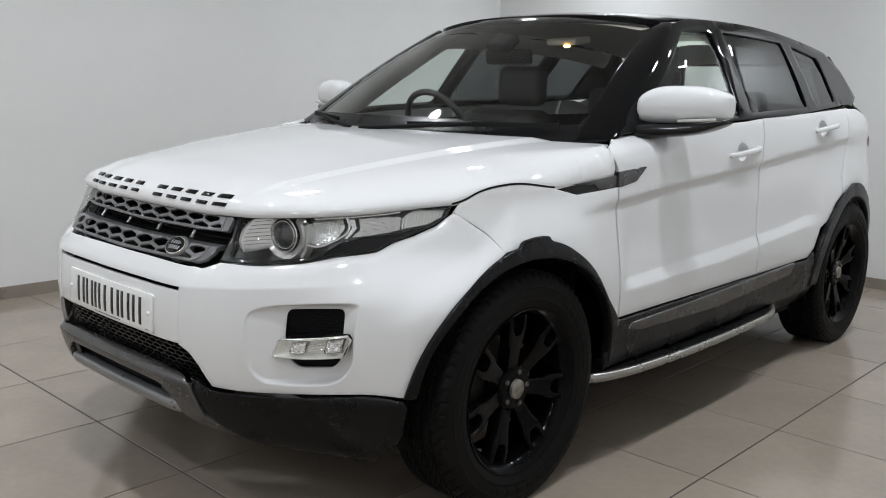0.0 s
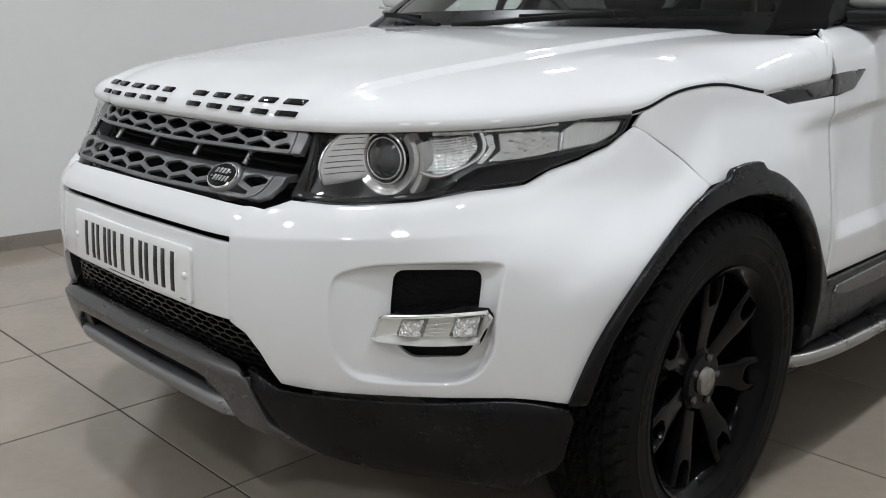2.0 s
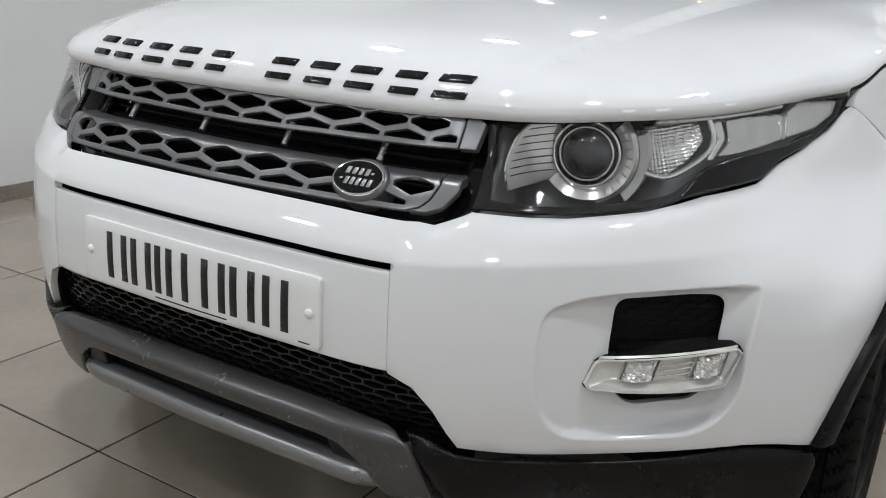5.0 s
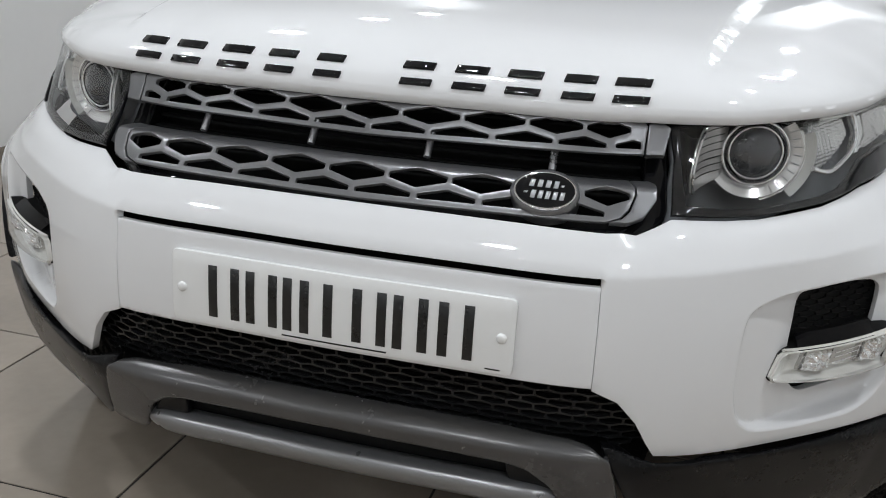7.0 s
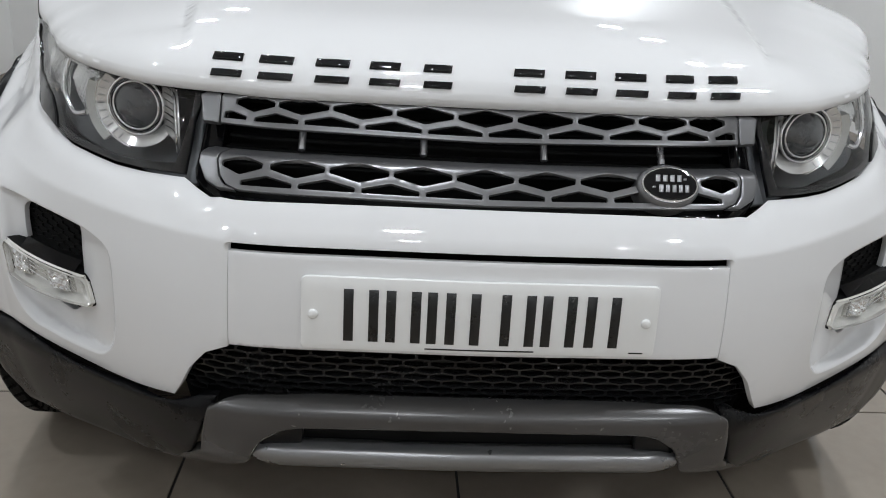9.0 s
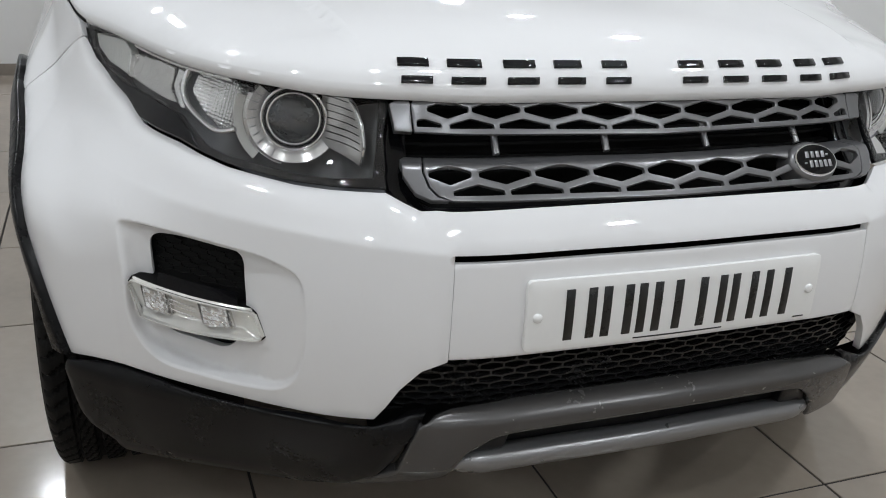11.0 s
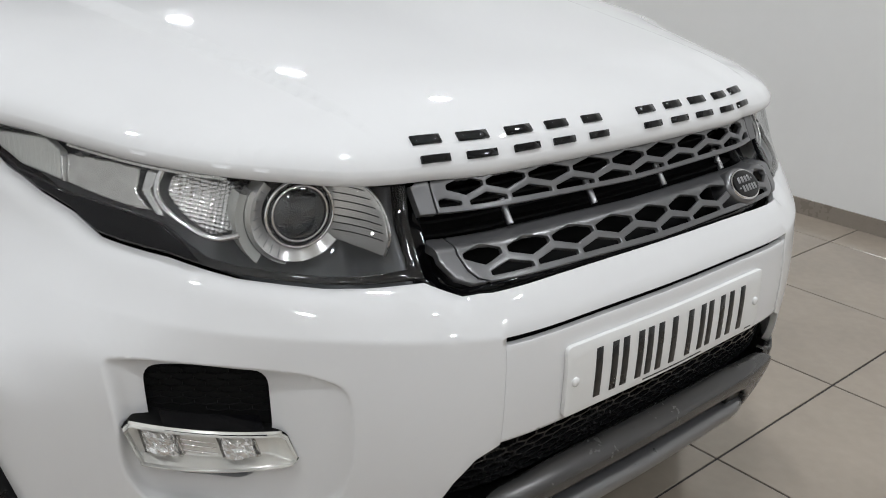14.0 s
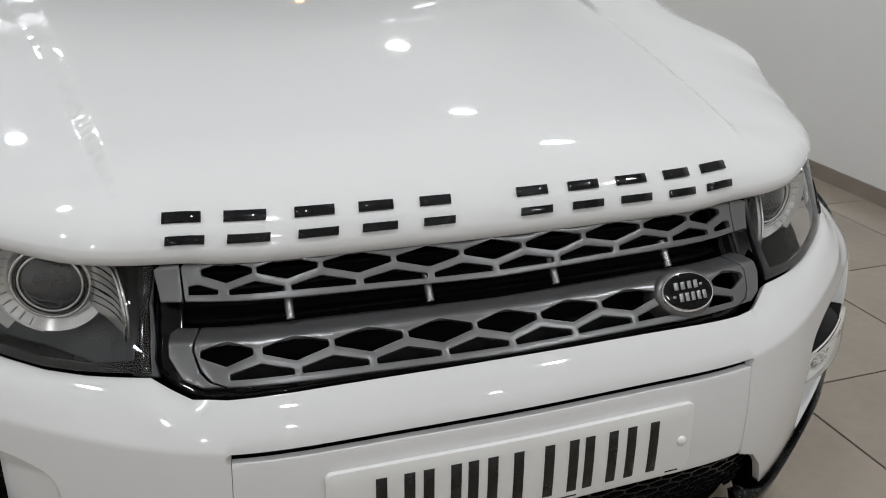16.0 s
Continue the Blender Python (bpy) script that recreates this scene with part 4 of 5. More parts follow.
# fog-lamp vents and lamps
PRISM = material("indicator_prism", (0.60, 0.59, 0.57), 0.16, metal=0.8, vary=0.15, scale=60, bump=0.3, bump_scale=160)
FOG = material("fog_reflector", (0.84, 0.83, 0.79), 0.18, metal=0.45, vary=0.10, scale=40, bump=0.15, bump_scale=60)
CRYSTAL = material("fog_crystal", (0.86, 0.86, 0.86), 0.06, metal=0.85, vary=0.25, scale=90, bump=1.0, bump_scale=170)
for side in (1, -1):
    f = (lambda g: g) if side > 0 else flip
    floor_of = pushed(body, .044)
    vent = solid("fog_vent", f(patch([(.67, .46), (.87, .46), (.87, .71), (.67, .71)], floor_of, res=.03)), DARK, car, "matt black vent panel above the fog lamp")
    solid("vent_mesh", f(honeycomb([(.68, .60), (.855, .62), (.855, .70), (.69, .69)], pushed(body, .041), .030, .0125, .0008)), DARK, vent, "black plastic honeycomb", smooth=False)
    P = [Vector(p) for p in ((.608, .150, .539), (.618, .160, .583), (.792, .272, .609), (.786, .262, .553))]

    def face(u, v, back=0.0):
        u, v = np.asarray(u, float), np.asarray(v, float)
        bot = np.array(P[0])[None] * (1 - u)[:, None] + np.array(P[3])[None] * u[:, None]
        top = np.array(P[1])[None] * (1 - u)[:, None] + np.array(P[2])[None] * u[:, None]
        q = bot * (1 - v)[:, None] + top * v[:, None]
        bow = .014 * 4 * u * (1 - u)
        back = np.broadcast_to(back, u.shape)
        q[:, 0] += .45 * bow - back * .45
        q[:, 1] += -.9 * bow + back * .9
        q[:, 2] += .003 * 4 * u * (1 - u) * (1 - v) * -1
        return q

    def bowl(u, v):
        """Reflector floor: slopes in behind the modules and up to the rim."""
        edge = np.minimum(np.minimum(np.clip(u / .16, 0, 1), np.clip((1 - u) / .10, 0, 1)), np.minimum(np.clip(v / .22, 0, 1), np.clip((1 - v) / .14, 0, 1)))
        return face(u, v, .006 + .018 * edge)
    shape = rounded([(.0, .13), (.035, .0), (.945, .0), (1.0, .80), (.955, 1.0), (.055, 1.0), (.018, .88)], .03, 3)
    inner = [(.5 + (u - .5) * .982, .5 + (v - .5) * .93) for u, v in shape]
    lamp = solid("fog_lamp", f(patch(shape, bowl, res=.035, lip=.001, flange=.003)), FOG, car, "clear fog lamp with two bright reflectors")
    solid("lens", f(patch(shape, lambda u, v: face(u, v, -.001), res=.06, lip=.03, flange=.012)), LENS, lamp, "clear fog lamp lens")
    solid("lamp_rim", f(patch(shape, lambda u, v: face(u, v, .0012), res=.05, lip=.006, flange=.004, holes=[inner])), FOG, lamp, "thin bright rim")
    solid("lamp_gasket", f(patch([(.5 + (u - .5) * 1.024, .5 + (v - .5) * 1.09) for u, v in shape], lambda u, v: face(u, v, .010), res=.08, lip=.002, flange=.05, holes=[[(.5 + (u - .5) * .99, .5 + (v - .5) * .97) for u, v in shape]])), DARK, lamp, "thin black lamp gasket")
    # black shelf from the vent down to the lamp's upper edge
    sh = [[tuple(p) for p in face(np.linspace(.13, .74, 12), np.full(12, .985), .004)], []]
    sh[1] = [(x - .006, y + .032, z + .014) for x, y, z in sh[0]]
    solid("lamp_shelf", f(grid_mesh(sh)), GLOSS, lamp, "black gloss shelf over the lamp")
    # two crystal modules: faceted half-drums in bright sockets, with bars between them
    for cu in (.335, .80):
        rows = []
        for n, v in enumerate(np.linspace(.26, .86, 8)):
            row = []
            for k, t in enumerate(np.linspace(0, math.pi, 15)):
                out = .014 * math.sin(t) * (1.0 if .3 < v < .8 else .7) + random.uniform(-.0022, .0026)
                row.append(tuple(face(np.array([cu - .100 * math.cos(t)]), np.array([v]), .019 - out)[0]))
            rows.append(row)
        g = grid_mesh(rows)
        module = solid("lens_module", f((g[0], [tuple(reversed(q)) for q in g[1]])), CRYSTAL, lamp, "bright crystal lens module", smooth=False)
        loop = rounded([(cu - .125, .22), (cu + .115, .20), (cu + .125, .90), (cu - .115, .90)], .03, 3)
        solid("module_socket", f(patch(loop, lambda u, v: face(u, v, .016), res=.05, lip=.004, flange=.006, holes=[[(cu + (u - cu) * .86, .56 + (v - .56) * .86) for u, v in loop]])), PRISM, module, "grey metal socket of the module")
    for v in (.40, .55, .68):
        q = [tuple(p) for p in face(np.linspace(.47, .67, 8), np.full(8, v) + np.linspace(-.02, .04, 8), .014)]
        solid("reflector_bar", f(sweep(q, circle(.0012, 8))), CHROME, lamp, "thin bright bar between the modules")


# headlamp interiors
INDIC = material("lamp_prism", (0.72, 0.72, 0.71), 0.20, metal=0.85, vary=0.08, scale=60, bump=0.1, bump_scale=160)
SHROUD = material("lamp_shroud_silver", (0.88, 0.87, 0.85), 0.16, metal=0.6, rough_vary=0.0, vary=0.03, scale=30)
SATIN = material("lamp_satin_silver", (0.90, 0.89, 0.87), 0.22, metal=0.6, rough_vary=0.0, vary=0.02, scale=30)
PALE = material("lamp_pale_panel", (0.56, 0.56, 0.53), 0.30, metal=0.2, rough_vary=0.0, vary=0.03, scale=20)
EYE_GLASS = material("projector_glass", (0.03, 0.033, 0.038), 0.12, vary=0.5, scale=26, coat=1.0, bump=0.25, bump_scale=60)
heads = [o for o in car.children if o.name.startswith("headlight")]
for hl, side in zip(heads, (1, -1)):
    f = (lambda g: g) if side > 0 else flip

    def lamp_part(name, outline, depth, mat, label="", res=.012, lip=.002, flange=.012, smooth=True):
        return solid(name, f(patch(outline, pushed(body, depth), res=res, lip=lip, flange=flange)), mat, hl, label, smooth=smooth)
    # dark border behind the lens, as an inner frame
    inner = [(.500, .795), (.56, .791), (.62, .792), (.67, .797), (.72, .803), (.752, .811), (.772, .825), (.795, .844), (.835, .854), (.955, .861), (1.098, .876), (1.155, .897), (1.180, .924), (1.04, .9235), (.88, .9145), (.75, .9065), (.64, .9005), (.55, .894), (.504, .889)]
    solid("lamp_border", f(patch(LAMP, pushed(body, .0045), res=.014, holes=[inner], lip=.001, flange=.006)), GLOSS, hl, "black gloss border of the lens")
    def petal(u, z):
        """A hollow wall that runs back from the lens to the projector and faces outwards."""
        u, z = np.asarray(u, float), np.asarray(z, float)
        k = .007 * np.sin(math.pi * np.clip(u / .094, 0, 1))
        return np.stack([.462 + .43 * u - .9 * k, .160 + .90 * u + .43 * k, z + 0 * u], -1)
    solid("ribbed_reflector", f(patch(rounded([(.008, .797), (.050, .801), (.094, .810), (.094, .899), (.058, .899), (.028, .880), (.008, .855), (.0, .825)], .005), petal, res=.008, lip=.001, flange=.004)), SATIN, hl, "ribbed silver reflector")
    ribs = []
    for k in range(7):
        z = .818 + .0105 * k
        u0 = .008 + .0009 * k * k
        ribs.append(patch([(u0, z), (.086, z + .003), (.086, z + .0042), (u0, z + .0012)], pushed(petal, -.0006), res=.03, lip=.0002, flange=.001))
    solid("reflector_rib", f(join(*ribs)), DARK, hl, "thin dark grooves")
    rim = curve2([(.058, .896), (.027, .880), (.006, .855), (-.002, .825), (.005, .798)], 26)
    solid("light_guide", f(sweep([tuple(p) for p in petal(*np.array(rim).T)], circle(.0022, 8))), CHROME, hl, "bright light guide")
    # projector
    c = Vector((.541, .256, .850))
    m = Matrix.Translation(c) @ Matrix.Rotation(radians(-78), 4, "Z")
    def tube(r, x, w):
        return [(r + w * math.cos(t), x + w * math.sin(t)) for t in np.linspace(0, 2 * math.pi, 13)]
    for name, prof, mat, lab in (("projector_ring", [(.0385, .004), (.041, .0105), (.0435, .010), (.044, .004), (.0445, -.030), (.0385, -.012), (.0385, .004)], GLOSS, "black ring"),
                                 ("projector_rim", tube(.0466, .0125, .0022), CHROME, "chrome rim"),
                                 ("projector_bezel", tube(.0378, .0125, .0018), CHROME, "thin chrome ring"),
                                 ("projector_lens", [(0.0005, .0230), (.008, .0226), (.016, .0214), (.024, .0188), (.031, .0150), (.037, .010)], EYE_GLASS, "dark glass projector lens")):
        solid(name, f(moved(turned(prof, 56), m)), mat, hl, lab)
    for name, r0, r1, x0, x1, a0, a1, mat, lab in (("projector_shroud", .0490, .067, .002, .012, -165, 45, SHROUD, "satin silver shroud"),
                                                   ("shroud_step", .067, .0725, .004, .007, -75, 30, INDIC, "bright stepped ring"),
                                                   ("light_arc", .0735, .086, .004, .010, -46, 24, PALE, "pale arc of the daytime light")):
        band = [[], [], []]
        for t in np.linspace(radians(a0), radians(a1), 34):
            for row, r, x in zip(band, (r0, r1, r1 + .002), (x0, x1, x0 - .02)):
                row.append(m @ Vector((x, r * math.cos(t), r * math.sin(t))))
        solid(name, f(grid_mesh(band)), mat, hl, lab)
    # short marks on the shroud
    marks = []
    for t in np.linspace(radians(-60), radians(35), 9):
        q = [m @ Vector((x + .0012, r * math.cos(t), r * math.sin(t))) for r, x in ((.055, .007), (.064, .0138))]
        marks.append(sweep(q, circle(.0007, 6)))
    solid("shroud_mark", f(join(*marks)), LAMP_GREY, hl, "thin grey marks on the shroud")
    # secondary bowl with a lattice of facets
    bowl = [(.732, .903), (.724, .846), (.757, .836), (.785, .855), (.800, .880), (.795, .907)]
    lamp_part("bowl_reflector", rounded(bowl, .008), lambda a, z: .020 + .018 * np.clip(1 - ((a - .762) / .04) ** 2, 0, 1) + .0008 * (np.abs(np.sin(math.pi * (a + z * .15) / .0056)) + np.abs(np.sin(math.pi * (z - a * .15) / .0048))), INDIC, "bright faceted bowl reflector", res=.0016, smooth=False)
    ring_path = curve2([(.802, .907), (.807, .880), (.791, .855), (.771, .842), (.748, .833), (.722, .839)], 24)
    solid("light_guide", f(sweep([tuple(p) for p in pushed(body, .016)(*np.array(ring_path).T)], circle(.0042, 8))), CHROME, hl, "bright light guide")
    lamp_part("guide_strip", rounded([(.806, .903), (.813, .880), (.797, .852), (.806, .853), (.823, .879), (.818, .904)], .003), lambda a, z: .013 + .0009 * np.abs(np.sin(math.pi * z / .0052)), INDIC, "bright ribbed strip beside the bowl", res=.003, smooth=False)
    lamp_part("indicator", rounded([(.826, .906), (.830, .876), (.812, .857), (.83, .857), (.975, .871), (.990, .906), (.90, .907)], .004), lambda a, z: .014 + .0010 * np.abs(np.sin(math.pi * (a * .8 + z) / .034)) + .0007 * np.abs(np.sin(math.pi * (z - a * .10) / .0050)), PRISM, "clear prismatic indicator", res=.0034, smooth=False)
    lamp_part("end_strip", [(.979, .872), (.986, .873), (1.001, .903), (.992, .902)], .010, SATIN, "bright strip at the indicator's end", res=.02, lip=.0008)
    lamp_part("side_marker_panel", rounded([(1.006, .908), (.990, .873), (1.095, .882), (1.150, .900), (1.168, .920), (1.05, .9215)], .004), lambda a, z: .012 + .0006 * np.abs(np.sin(math.pi * (a + z) / .006)), PALE, "plain pale panel", res=.004, smooth=False)
    lamp_part("upper_strip", [(.735, .9020), (.83, .9075), (.95, .9140), (.985, .9155), (.985, .9205), (.93, .9175), (.83, .9120), (.735, .9065)], lambda a, z: .010 + .0012 * np.abs(np.sin(math.pi * a / .006)), PRISM, "grey serrated strip under the hood edge", res=.004, lip=.0008, smooth=False)
    notch = [(.757, .8035), (.79, .8125), (.825, .8165), (.866, .8215), (.90, .8345), (.93, .8435), (1.03, .859), (1.12, .8815), (1.168, .9045), (1.188, .926), (1.178, .922), (1.155, .899), (1.098, .8765), (.955, .8605), (.835, .8535), (.795, .8435), (.772, .824)]
    solid("gloss_corner", f(patch(rounded(notch, .003, 2), pushed(body, -.001), res=.012, lip=.002, flange=.006)), GLOSS, hl, "black gloss corner trim")


# ---- side and cabin details ----
vent_f = [(1.640, .968), (1.952, .996), (1.952, .942), (1.74, .932)]
vent_b = [(1.962, .997), (2.125, 1.007), (2.135, 1.004), (2.066, .958), (1.962, .943)]
for g in (lambda q: q, flip):
    v = solid("side_vent", g(patch(rounded(vent_f, .006, 2), pushed(body, .006), res=.02)), GLOSS, car, "black and grey fender side vent")
    solid("vent_trim", g(patch(rounded([(1.70, .966), (1.950, .986), (1.950, .950), (1.86, .944), (1.83, .962)], .004, 2), pushed(body, .001), res=.02, lip=.002)), GREY, v, "grey satin vent trim")
    solid("side_vent", g(patch(rounded(vent_b, .006, 2), pushed(body, -.002), res=.02)), GREY, car, "grey satin vent trim on the door")
    for a0, z0 in ((2.762, 1.017), (3.640, 1.098)):
        q = pushed(body, lambda a, z, c=(a0 + .14, z0): -.032 + .022 * np.clip(((a - c[0]) / .14) ** 4, 0, 1))
        w = .29 if a0 < 3 else .23
        h = solid("door_handle", g(patch(rounded([(a0, z0 - .010), (a0 + w, z0 + .010), (a0 + w, z0 + .032), (a0, z0 + .010)], .010, 3), q, res=.015, lip=.006, flange=.016)), PAINT, car, "white painted door handle")
        hole = handle_hole(a0, z0, w)
        mid = (a0 + w * .42, z0 + .012)
        solid("handle_bowl", g(patch(hole, pushed(body, lambda a, z, c=mid: .002 + .026 * np.sqrt(np.clip(1 - ((a - c[0]) / .0505) ** 2 - ((z - c[1]) / .0365) ** 2, 0, 1))), res=.008, lip=.0005, flange=.004)), PAINT, h, "white painted bowl behind the handle")
    solid("sill_insert", g(patch(rounded([(2.02, .455), (2.04, .476), (2.64, .486), (3.446, .507), (3.40, .455), (2.70, .420), (2.11, .438)], .010, 3), pushed(body, -.014), res=.025, lip=.004)), GREY, car, "grey satin insert in the sill")
    # side step
    pts = [(.86, 1.12, .320), (.915, 1.18, .318), (.950, 1.30, .312), (.962, 1.5, .304), (.962, 2.1, .296), (.958, 2.42, .300), (.935, 2.62, .312), (.87, 2.72, .325)]
    path = curve2(pts, 60)
    st = solid("side_step", g(sweep(path, circle(.0165, 16))), STEEL, car, "brushed steel side step tube")
    board = [[(x - .012, y, z + .012) for x, y, z in path], [(min(x - .06, .84), y, z + .020) for x, y, z in path]]
    board.append([(min(x - .06, .84), y, z - .010) for x, y, z in path])
    solid("step_board", g(grid_mesh(board)), PLASTIC, st, "black ribbed step board")
    # door mirror
    def mirror_loft(x0, x1, y0, y1, top, low, thick, power):
        """Rounded body along the mirror's swept axis: top and low edges by splines of the way out."""
        rows = []
        for i in range(33):
            t = .5 - .5 * math.cos(math.pi * i / 32)
            p = max(1 - abs(2 * t - 1) ** power, 0) ** .5
            zt, zl = float(top(t)), float(low(t))
            zm, zh = (zt + zl) / 2, (zt - zl) / 2 * (.72 + .28 * p)
            row = []
            for j in range(28):
                a = 2 * math.pi * j / 28
                cs, sn = math.cos(a), math.sin(a)
                row.append((x0 + (x1 - x0) * t, y0 + (y1 - y0) * t + thick * (.12 + .88 * p) * math.copysign(abs(cs) ** .75, cs), zm + zh * math.copysign(abs(sn) ** .7, sn)))
            rows.append(row)
        v, q = grid_mesh(rows, close_v=True)
        return v, [tuple(reversed(k)) for k in q] + [tuple(reversed(range(28))), tuple(range(28 * 32, 28 * 33))]
    mir = solid("door_mirror", g(mirror_loft(.800, 1.098, 1.630, 1.725, spline([0, .15, .45, .8, 1], [1.245, 1.270, 1.283, 1.276, 1.256]), spline([0, .5, 1], [1.152, 1.152, 1.168]), .072, 8)), PAINT, car, "white capped door mirror with black foot", angle=60)
    solid("mirror_foot", g(mirror_loft(.770, 1.098, 1.560, 1.722, spline([0, .5, 1], [1.150, 1.150, 1.166]), spline([0, .15, .4, .8, 1], [1.110, 1.094, 1.100, 1.124, 1.156]), .068, 6)), GLOSS, mir, "black gloss mirror foot", angle=60)
    solid("turn_signal", g(moved(block(.13, .006, .010, .002, 2), Matrix.Translation((1.02, 1.628, 1.166)) @ Matrix.Rotation(radians(17), 4, "Z") @ Matrix.Rotation(radians(-4), 4, "Y"))), PALE, mir, "clear turn signal strip")
    solid("mirror_glass", g(moved(block(.20, .004, .085, .002, 2), Matrix.Translation((.95, 1.752, 1.212)) @ Matrix.Rotation(radians(17), 4, "Z"))), CHROME, mir, "mirror glass")

# cowl under the wipers, wipers
cowl = []
for v in (-.035, .02, .06, .095):
    cowl.append([tuple(p + np.array([0, 0, -.012 if v < 0 else .002])) for p in windscreen(np.linspace(-.985, .985, 30), np.full(30, v))])
solid("windscreen_cowl", grid_mesh(cowl), PLASTIC, car, "black plastic cowl under the windscreen")
for u0, u1, v1 in ((-.52, -.94, .055), (.10, .90, .06)):
    tip = [tuple(p + np.array([0, -.012, .016])) for p in windscreen(np.linspace(u0, u1, 16), np.linspace(.03, v1, 16))]
    wp = solid("wiper", sweep(tip, [(-.006, -.006), (.006, -.006), (.004, .010), (-.004, .010)]), DARK, car, "black windscreen wiper")
    mid = [tuple(p + np.array([0, -.035, .020])) for p in windscreen(np.linspace(u0 + (.25 if u1 < 0 else -.28), (u0 + u1) / 2, 8), np.linspace(-.02, .045, 8))]
    solid("wiper_arm", sweep(mid, circle(.008, 8)), DARK, wp, "black wiper arm")

# cabin
dash = []
for x in np.linspace(-.74, .74, 24):
    b = .03 * step(-.62, -.52, x) * step(-.18, -.26, x)
    dash.append([(x, 1.24 + .15 * x * x, 1.06), (x, 1.42, 1.085 + b * .4), (x, 1.58, 1.10 + b), (x, 1.66, 1.08 + b), (x, 1.70, 1.0), (x, 1.72, .72)])
dash_geo = grid_mesh(dash)
dashboard = solid("dashboard", (dash_geo[0], [tuple(reversed(q)) for q in dash_geo[1]]), PLASTIC, car, "black grained dashboard with instrument hood")
wheel_c, rows = Matrix.Translation((-.37, 1.80, 1.075)) @ Matrix.Rotation(radians(-62), 4, "X"), []
for i in range(40):
    a = 2 * math.pi * i / 40
    rows.append([wheel_c @ Vector(((.182 + .015 * math.cos(b)) * math.cos(a), (.182 + .015 * math.cos(b)) * math.sin(a), .015 * math.sin(b))) for b in np.linspace(0, 2 * math.pi, 13)[:-1]])
steering = solid("steering_wheel", grid_mesh(rows, close_u=True, close_v=True), CLOTH, car, "black leather steering wheel")
solid("steering_hub", moved(block(.30, .10, .04, .015, 3), wheel_c), PLASTIC, steering, "black steering wheel hub")


def seat(x, y, w, top):
    s = solid("seat", moved(block(w, .16, top - .62, .05, 4), Matrix.Translation((x, y + .06, (top + .62) / 2 - .06)) @ Matrix.Rotation(radians(14), 4, "X")), CLOTH, car, "dark leather seat with headrest")
    solid("cushion", moved(block(w, .52, .16, .05, 4), Matrix.Translation((x, y - .28, .62))), CLOTH, s)
    return s


for x in (-.37, .37):
    s = seat(x, 2.28, .50, 1.22)
    solid("headrest", moved(block(.27, .11, .20, .045, 4), Matrix.Translation((x, 2.42, 1.275))), CLOTH, s)
s = seat(0, 3.15, 1.25, 1.12)
for x in (-.40, .40):
    solid("headrest", moved(block(.27, .10, .17, .04, 4), Matrix.Translation((x, 3.28, 1.19))), CLOTH, s)
lin = []
for y in np.linspace(1.98, 4.05, 16):
    lin.append([tuple(p - np.array([0, 0, .035])) for p in roof(np.linspace(-.58, .58, 14) * .97, np.full(14, y))])
solid("headliner", grid_mesh(lin), BEIGE, car, "pale beige cloth headliner")
solid("cabin_mirror", moved(block(.25, .035, .068, .014, 3), Matrix.Translation((-.045, 1.90, 1.398)) @ Matrix.Rotation(radians(8), 4, "X")), DARK, car, "black rear-view mirror")
solid("sensor_housing", moved(block(.12, .10, .05, .015, 3), Matrix.Translation((-.055, 1.87, 1.455)) @ Matrix.Rotation(radians(30), 4, "X")), DARK, car, "black sensor housing on the windscreen")
console = solid("overhead_console", moved(block(.16, .12, .03, .010, 3), Matrix.Translation((.115, 2.12, 1.474)) @ Matrix.Rotation(radians(8), 4, "X")), BEIGE, car, "pale beige overhead console")
# amber spot behind the windscreen, added as a small glowing block
solid("amber_spot", moved(block(.030, .014, .010, .004, 2), Matrix.Translation((.152, 2.06, 1.448))), WARM, console, "small glowing amber block added below the console")
for g in (lambda q: q, flip):
    row = []
    for t in np.linspace(0, 1, 16):
        p = windscreen(np.array([.988]), np.array([t]))[0] + np.array([-.002, .010, -.012])
        q = flank(np.array([1.76 + .45 * t]), np.array([1.135 + .335 * t]))[0] - np.array([.061, .044, 0])
        k = np.linspace(0, 1, 6)[:, None]
        row.append([tuple(r) for r in p + (q - p) * k - np.array([.014, 0, 0]) * np.sin(math.pi * k)])
    trim = solid("pillar_trim", g(grid_mesh(row)), IVORY, car, "pale beige inner pillar trim")
    solid("pillar_backing", g(grid_mesh([[(x + .007, y, z) for x, y, z in r] for r in row])), DARK, trim, "matt black back of the trim")
    strip = [[tuple(flank(np.array([y]), np.array([rail(y) - d]))[0] - np.array([k, 0, 0])) for d, k in ((.0, .03), (.04, .045), (.075, .05), (.095, .035))] for y in np.linspace(2.04, 3.6, 12)]
    solid("rail_trim", g(grid_mesh(strip)), IVORY, car, "pale ivory roof rail trim")
    solid("door_card", g(patch([(1.45, .6), (3.9, .6), (3.9, 1.12), (2.0, 1.10), (1.45, 1.06)], lambda y, z: np.stack([.80 + 0 * y, y, z], -1), res=.2, flange=.02)), PLASTIC, car, "black inner door panel")
solid("cabin_floor", moved(block(1.5, 2.5, .04, .01), Matrix.Translation((0, 2.5, .42))), DARK, car, "dark cabin carpet")
solid("firewall", moved(block(1.6, .03, .62, .005), Matrix.Translation((0, 1.26, .74))), DARK, car, "dark bulkhead")
solid("rear_bulkhead", moved(block(1.5, .03, .70, .005), Matrix.Translation((0, 4.0, .80))), DARK, car, "dark load bay end")


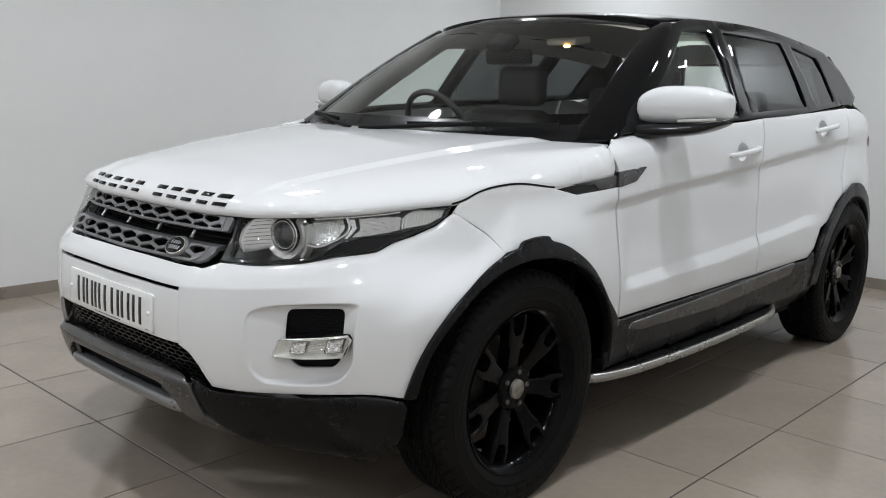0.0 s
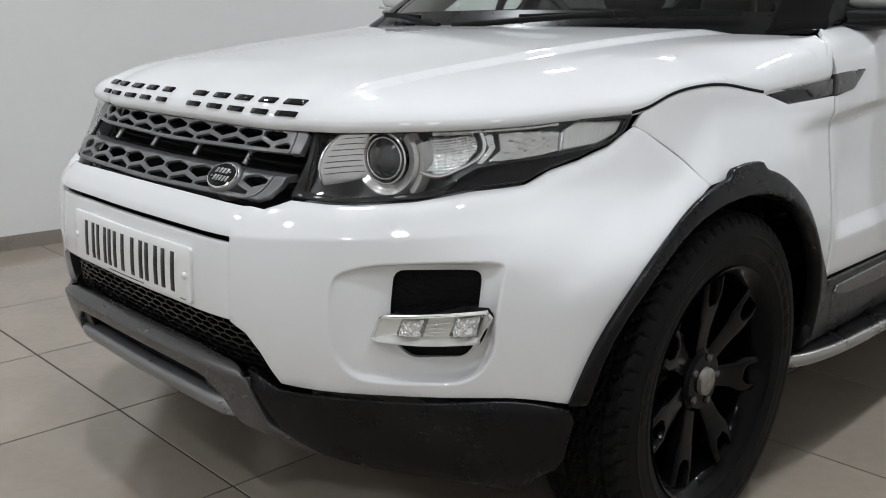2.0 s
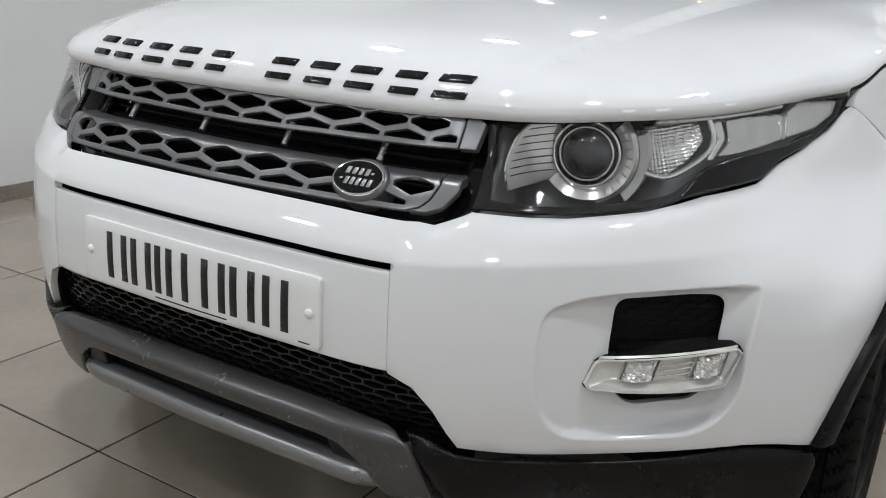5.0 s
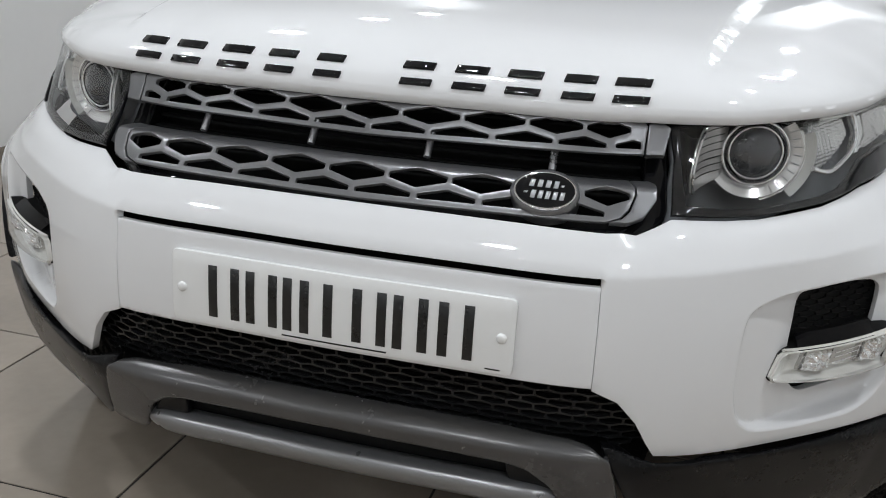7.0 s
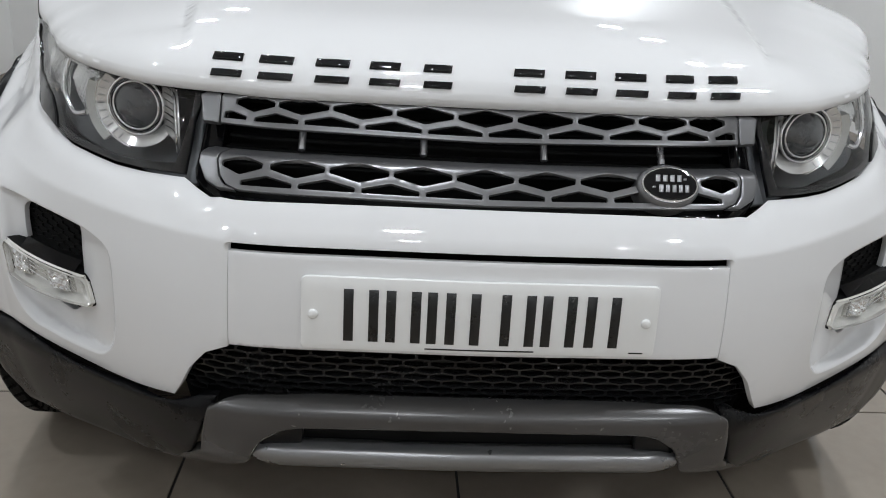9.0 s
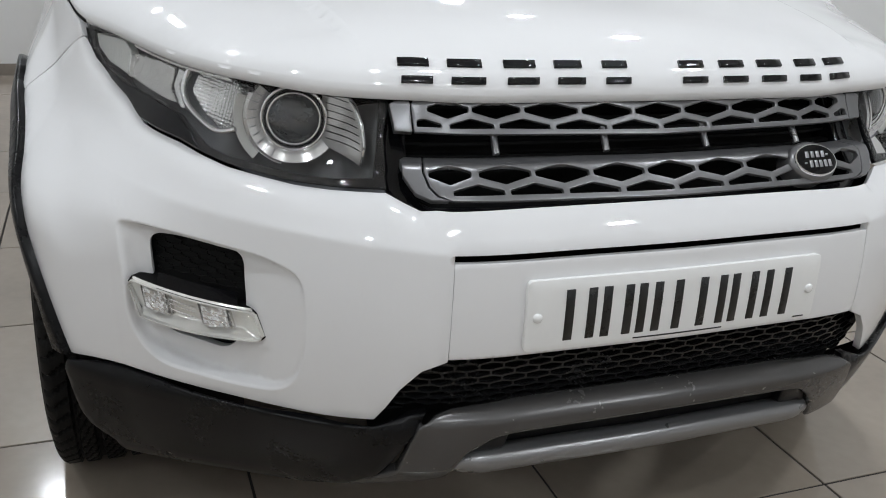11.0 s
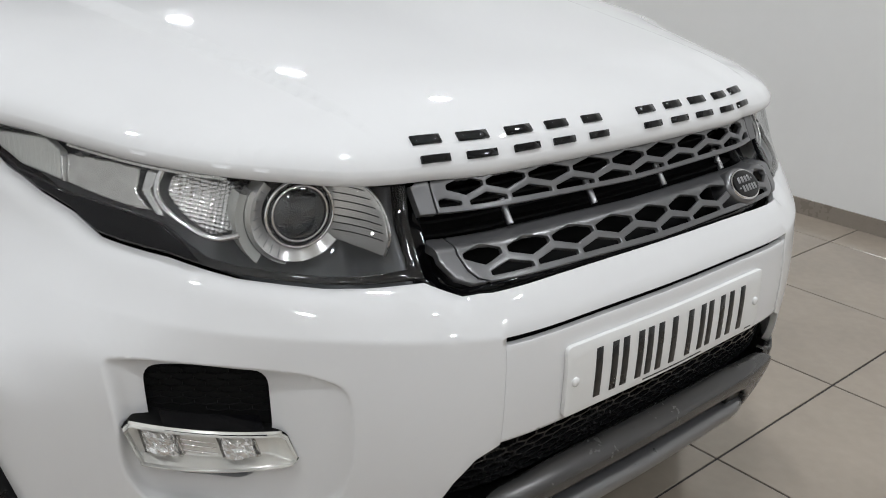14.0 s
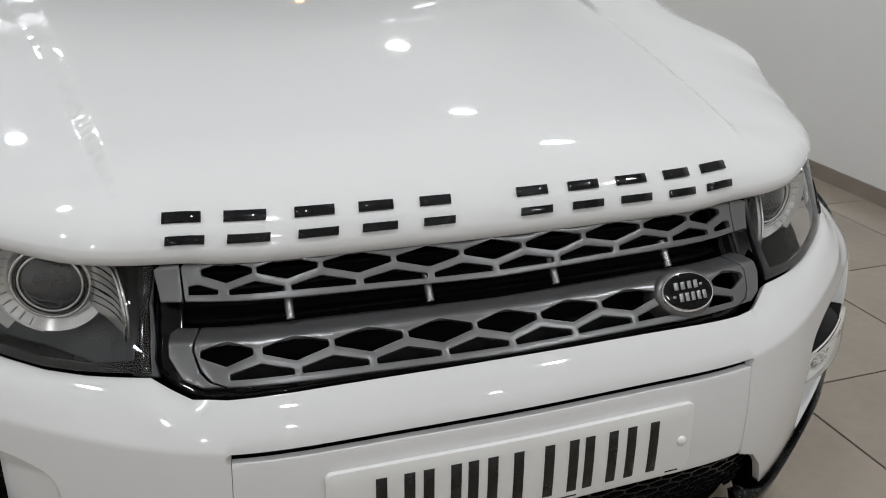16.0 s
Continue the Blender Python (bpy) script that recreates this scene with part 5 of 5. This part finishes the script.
def tailgate(x, z):
    x, z = np.asarray(x, float), np.asarray(z, float)
    return np.stack([x, 4.30 - .50 * np.clip(z - 1.15, 0, 1) - .14 * x * x, z + 0 * x], -1)


glass_edge = rounded([(-.46, 1.20), (.46, 1.20), (.40, 1.43), (-.40, 1.43)], .03, 3)
solid("rear_window", patch(glass_edge, tailgate, res=.08, flange=.004), GLASS, car, "rear window glass")
solid("tailgate", patch([(-.60, .95), (.60, .95), (.52, 1.22), (.44, 1.46), (-.44, 1.46), (-.52, 1.22)], tailgate, res=.05, flange=.02, holes=[glass_edge]), ROOF_BLACK, car, "black gloss tailgate around the rear window")
for g in (lambda q: q, flip):
    # rear pillar between side glazing and tailgate, and the shoulder below it
    zs = np.linspace(0, 1, 8)
    outer = flank(np.array([3.80 + .10 * math.sin(1.9 * k) - .10 * k for k in zs]), 1.215 + .26 * zs)
    inner = tailgate(.52 - .08 * zs, 1.215 + .24 * zs)
    rows = [[tuple(o + (i - o) * k) for k in np.linspace(0, 1, 6)] for o, i in zip(outer, inner)]
    solid("rear_pillar", g(grid_mesh(rows)), ROOF_BLACK, car, "black gloss rear pillar")
    aa = np.array([4.30, 4.40, 4.50, 4.60, 4.72, 4.9, 5.2, 5.5])
    low = body(aa, np.interp(aa, [4.30, 4.46, 4.58, 4.72, 4.9], [1.19, 1.135, 1.085, 1.04, 1.0]) - .004)
    high = np.stack([np.linspace(.76, .50, 8), np.linspace(3.78, 4.25, 8), np.full(8, 1.205)], -1)
    rows = [[tuple(o + (i - o) * k + np.array([0, 0, .02 * math.sin(math.pi * k)])) for k in np.linspace(0, 1, 5)] for o, i in zip(low, high)]
    solid("rear_shoulder", g(grid_mesh(rows)), PAINT, car, "white painted rear shoulder")
    solid("tail_lamp", g(patch(rounded([(4.50, 1.030), (4.58, 1.005), (4.85, .95), (4.85, 1.03), (4.60, 1.055)], .008, 3), pushed(body, -.006), res=.03, lip=.003)), TAIL_RED, car, "dark red tail lamp")
solid("underbody", join(moved(block(1.30, 3.6, .06, .01), Matrix.Translation((0, 2.35, .245))), moved(block(1.70, 1.75, .06, .01), Matrix.Translation((0, 2.16, .262)))), DARK, car, "dark underbody")
# wheel-house liners
for hx, hy in HUBS:
    arc = []
    for t in np.linspace(radians(-20), radians(200), 24):
        arc.append([(math.copysign(w, hx), hy - .415 * math.cos(t), AXLE + .03 + .40 * math.sin(t)) for w in (.60, .70, .77, .84)])
    geo = grid_mesh(arc)
    geo = join(geo, ([tuple(arc[i][0]) for i in range(24)], [tuple(range(24))]))
    solid("wheel_liner", geo, DARK, car, "matt black wheel arch liner")


# ---- floor tiles ----
flat = block(TILE_PITCH - .0058, TILE_PITCH - .0058, .012, .0012, 1)
tile_mesh = mesh_of("tile", *flat, smooth=False)
tile_mesh.materials.append(TILE)
for i in range(-5, 5):
    for j in range(-9, 9):
        x, y = TILE_X + (i + .5) * TILE_PITCH, TILE_Y + (j + .5) * TILE_PITCH
        if WEST - .3 < x < EAST + .3 and SOUTH - .3 < y < NORTH + .3:
            t = new("tile", tile_mesh)
            t.parent = floor
            t.location = (x, y, -.006)
            t.rotation_euler = (0, 0, random.choice((0, math.pi / 2, math.pi, -math.pi / 2)))
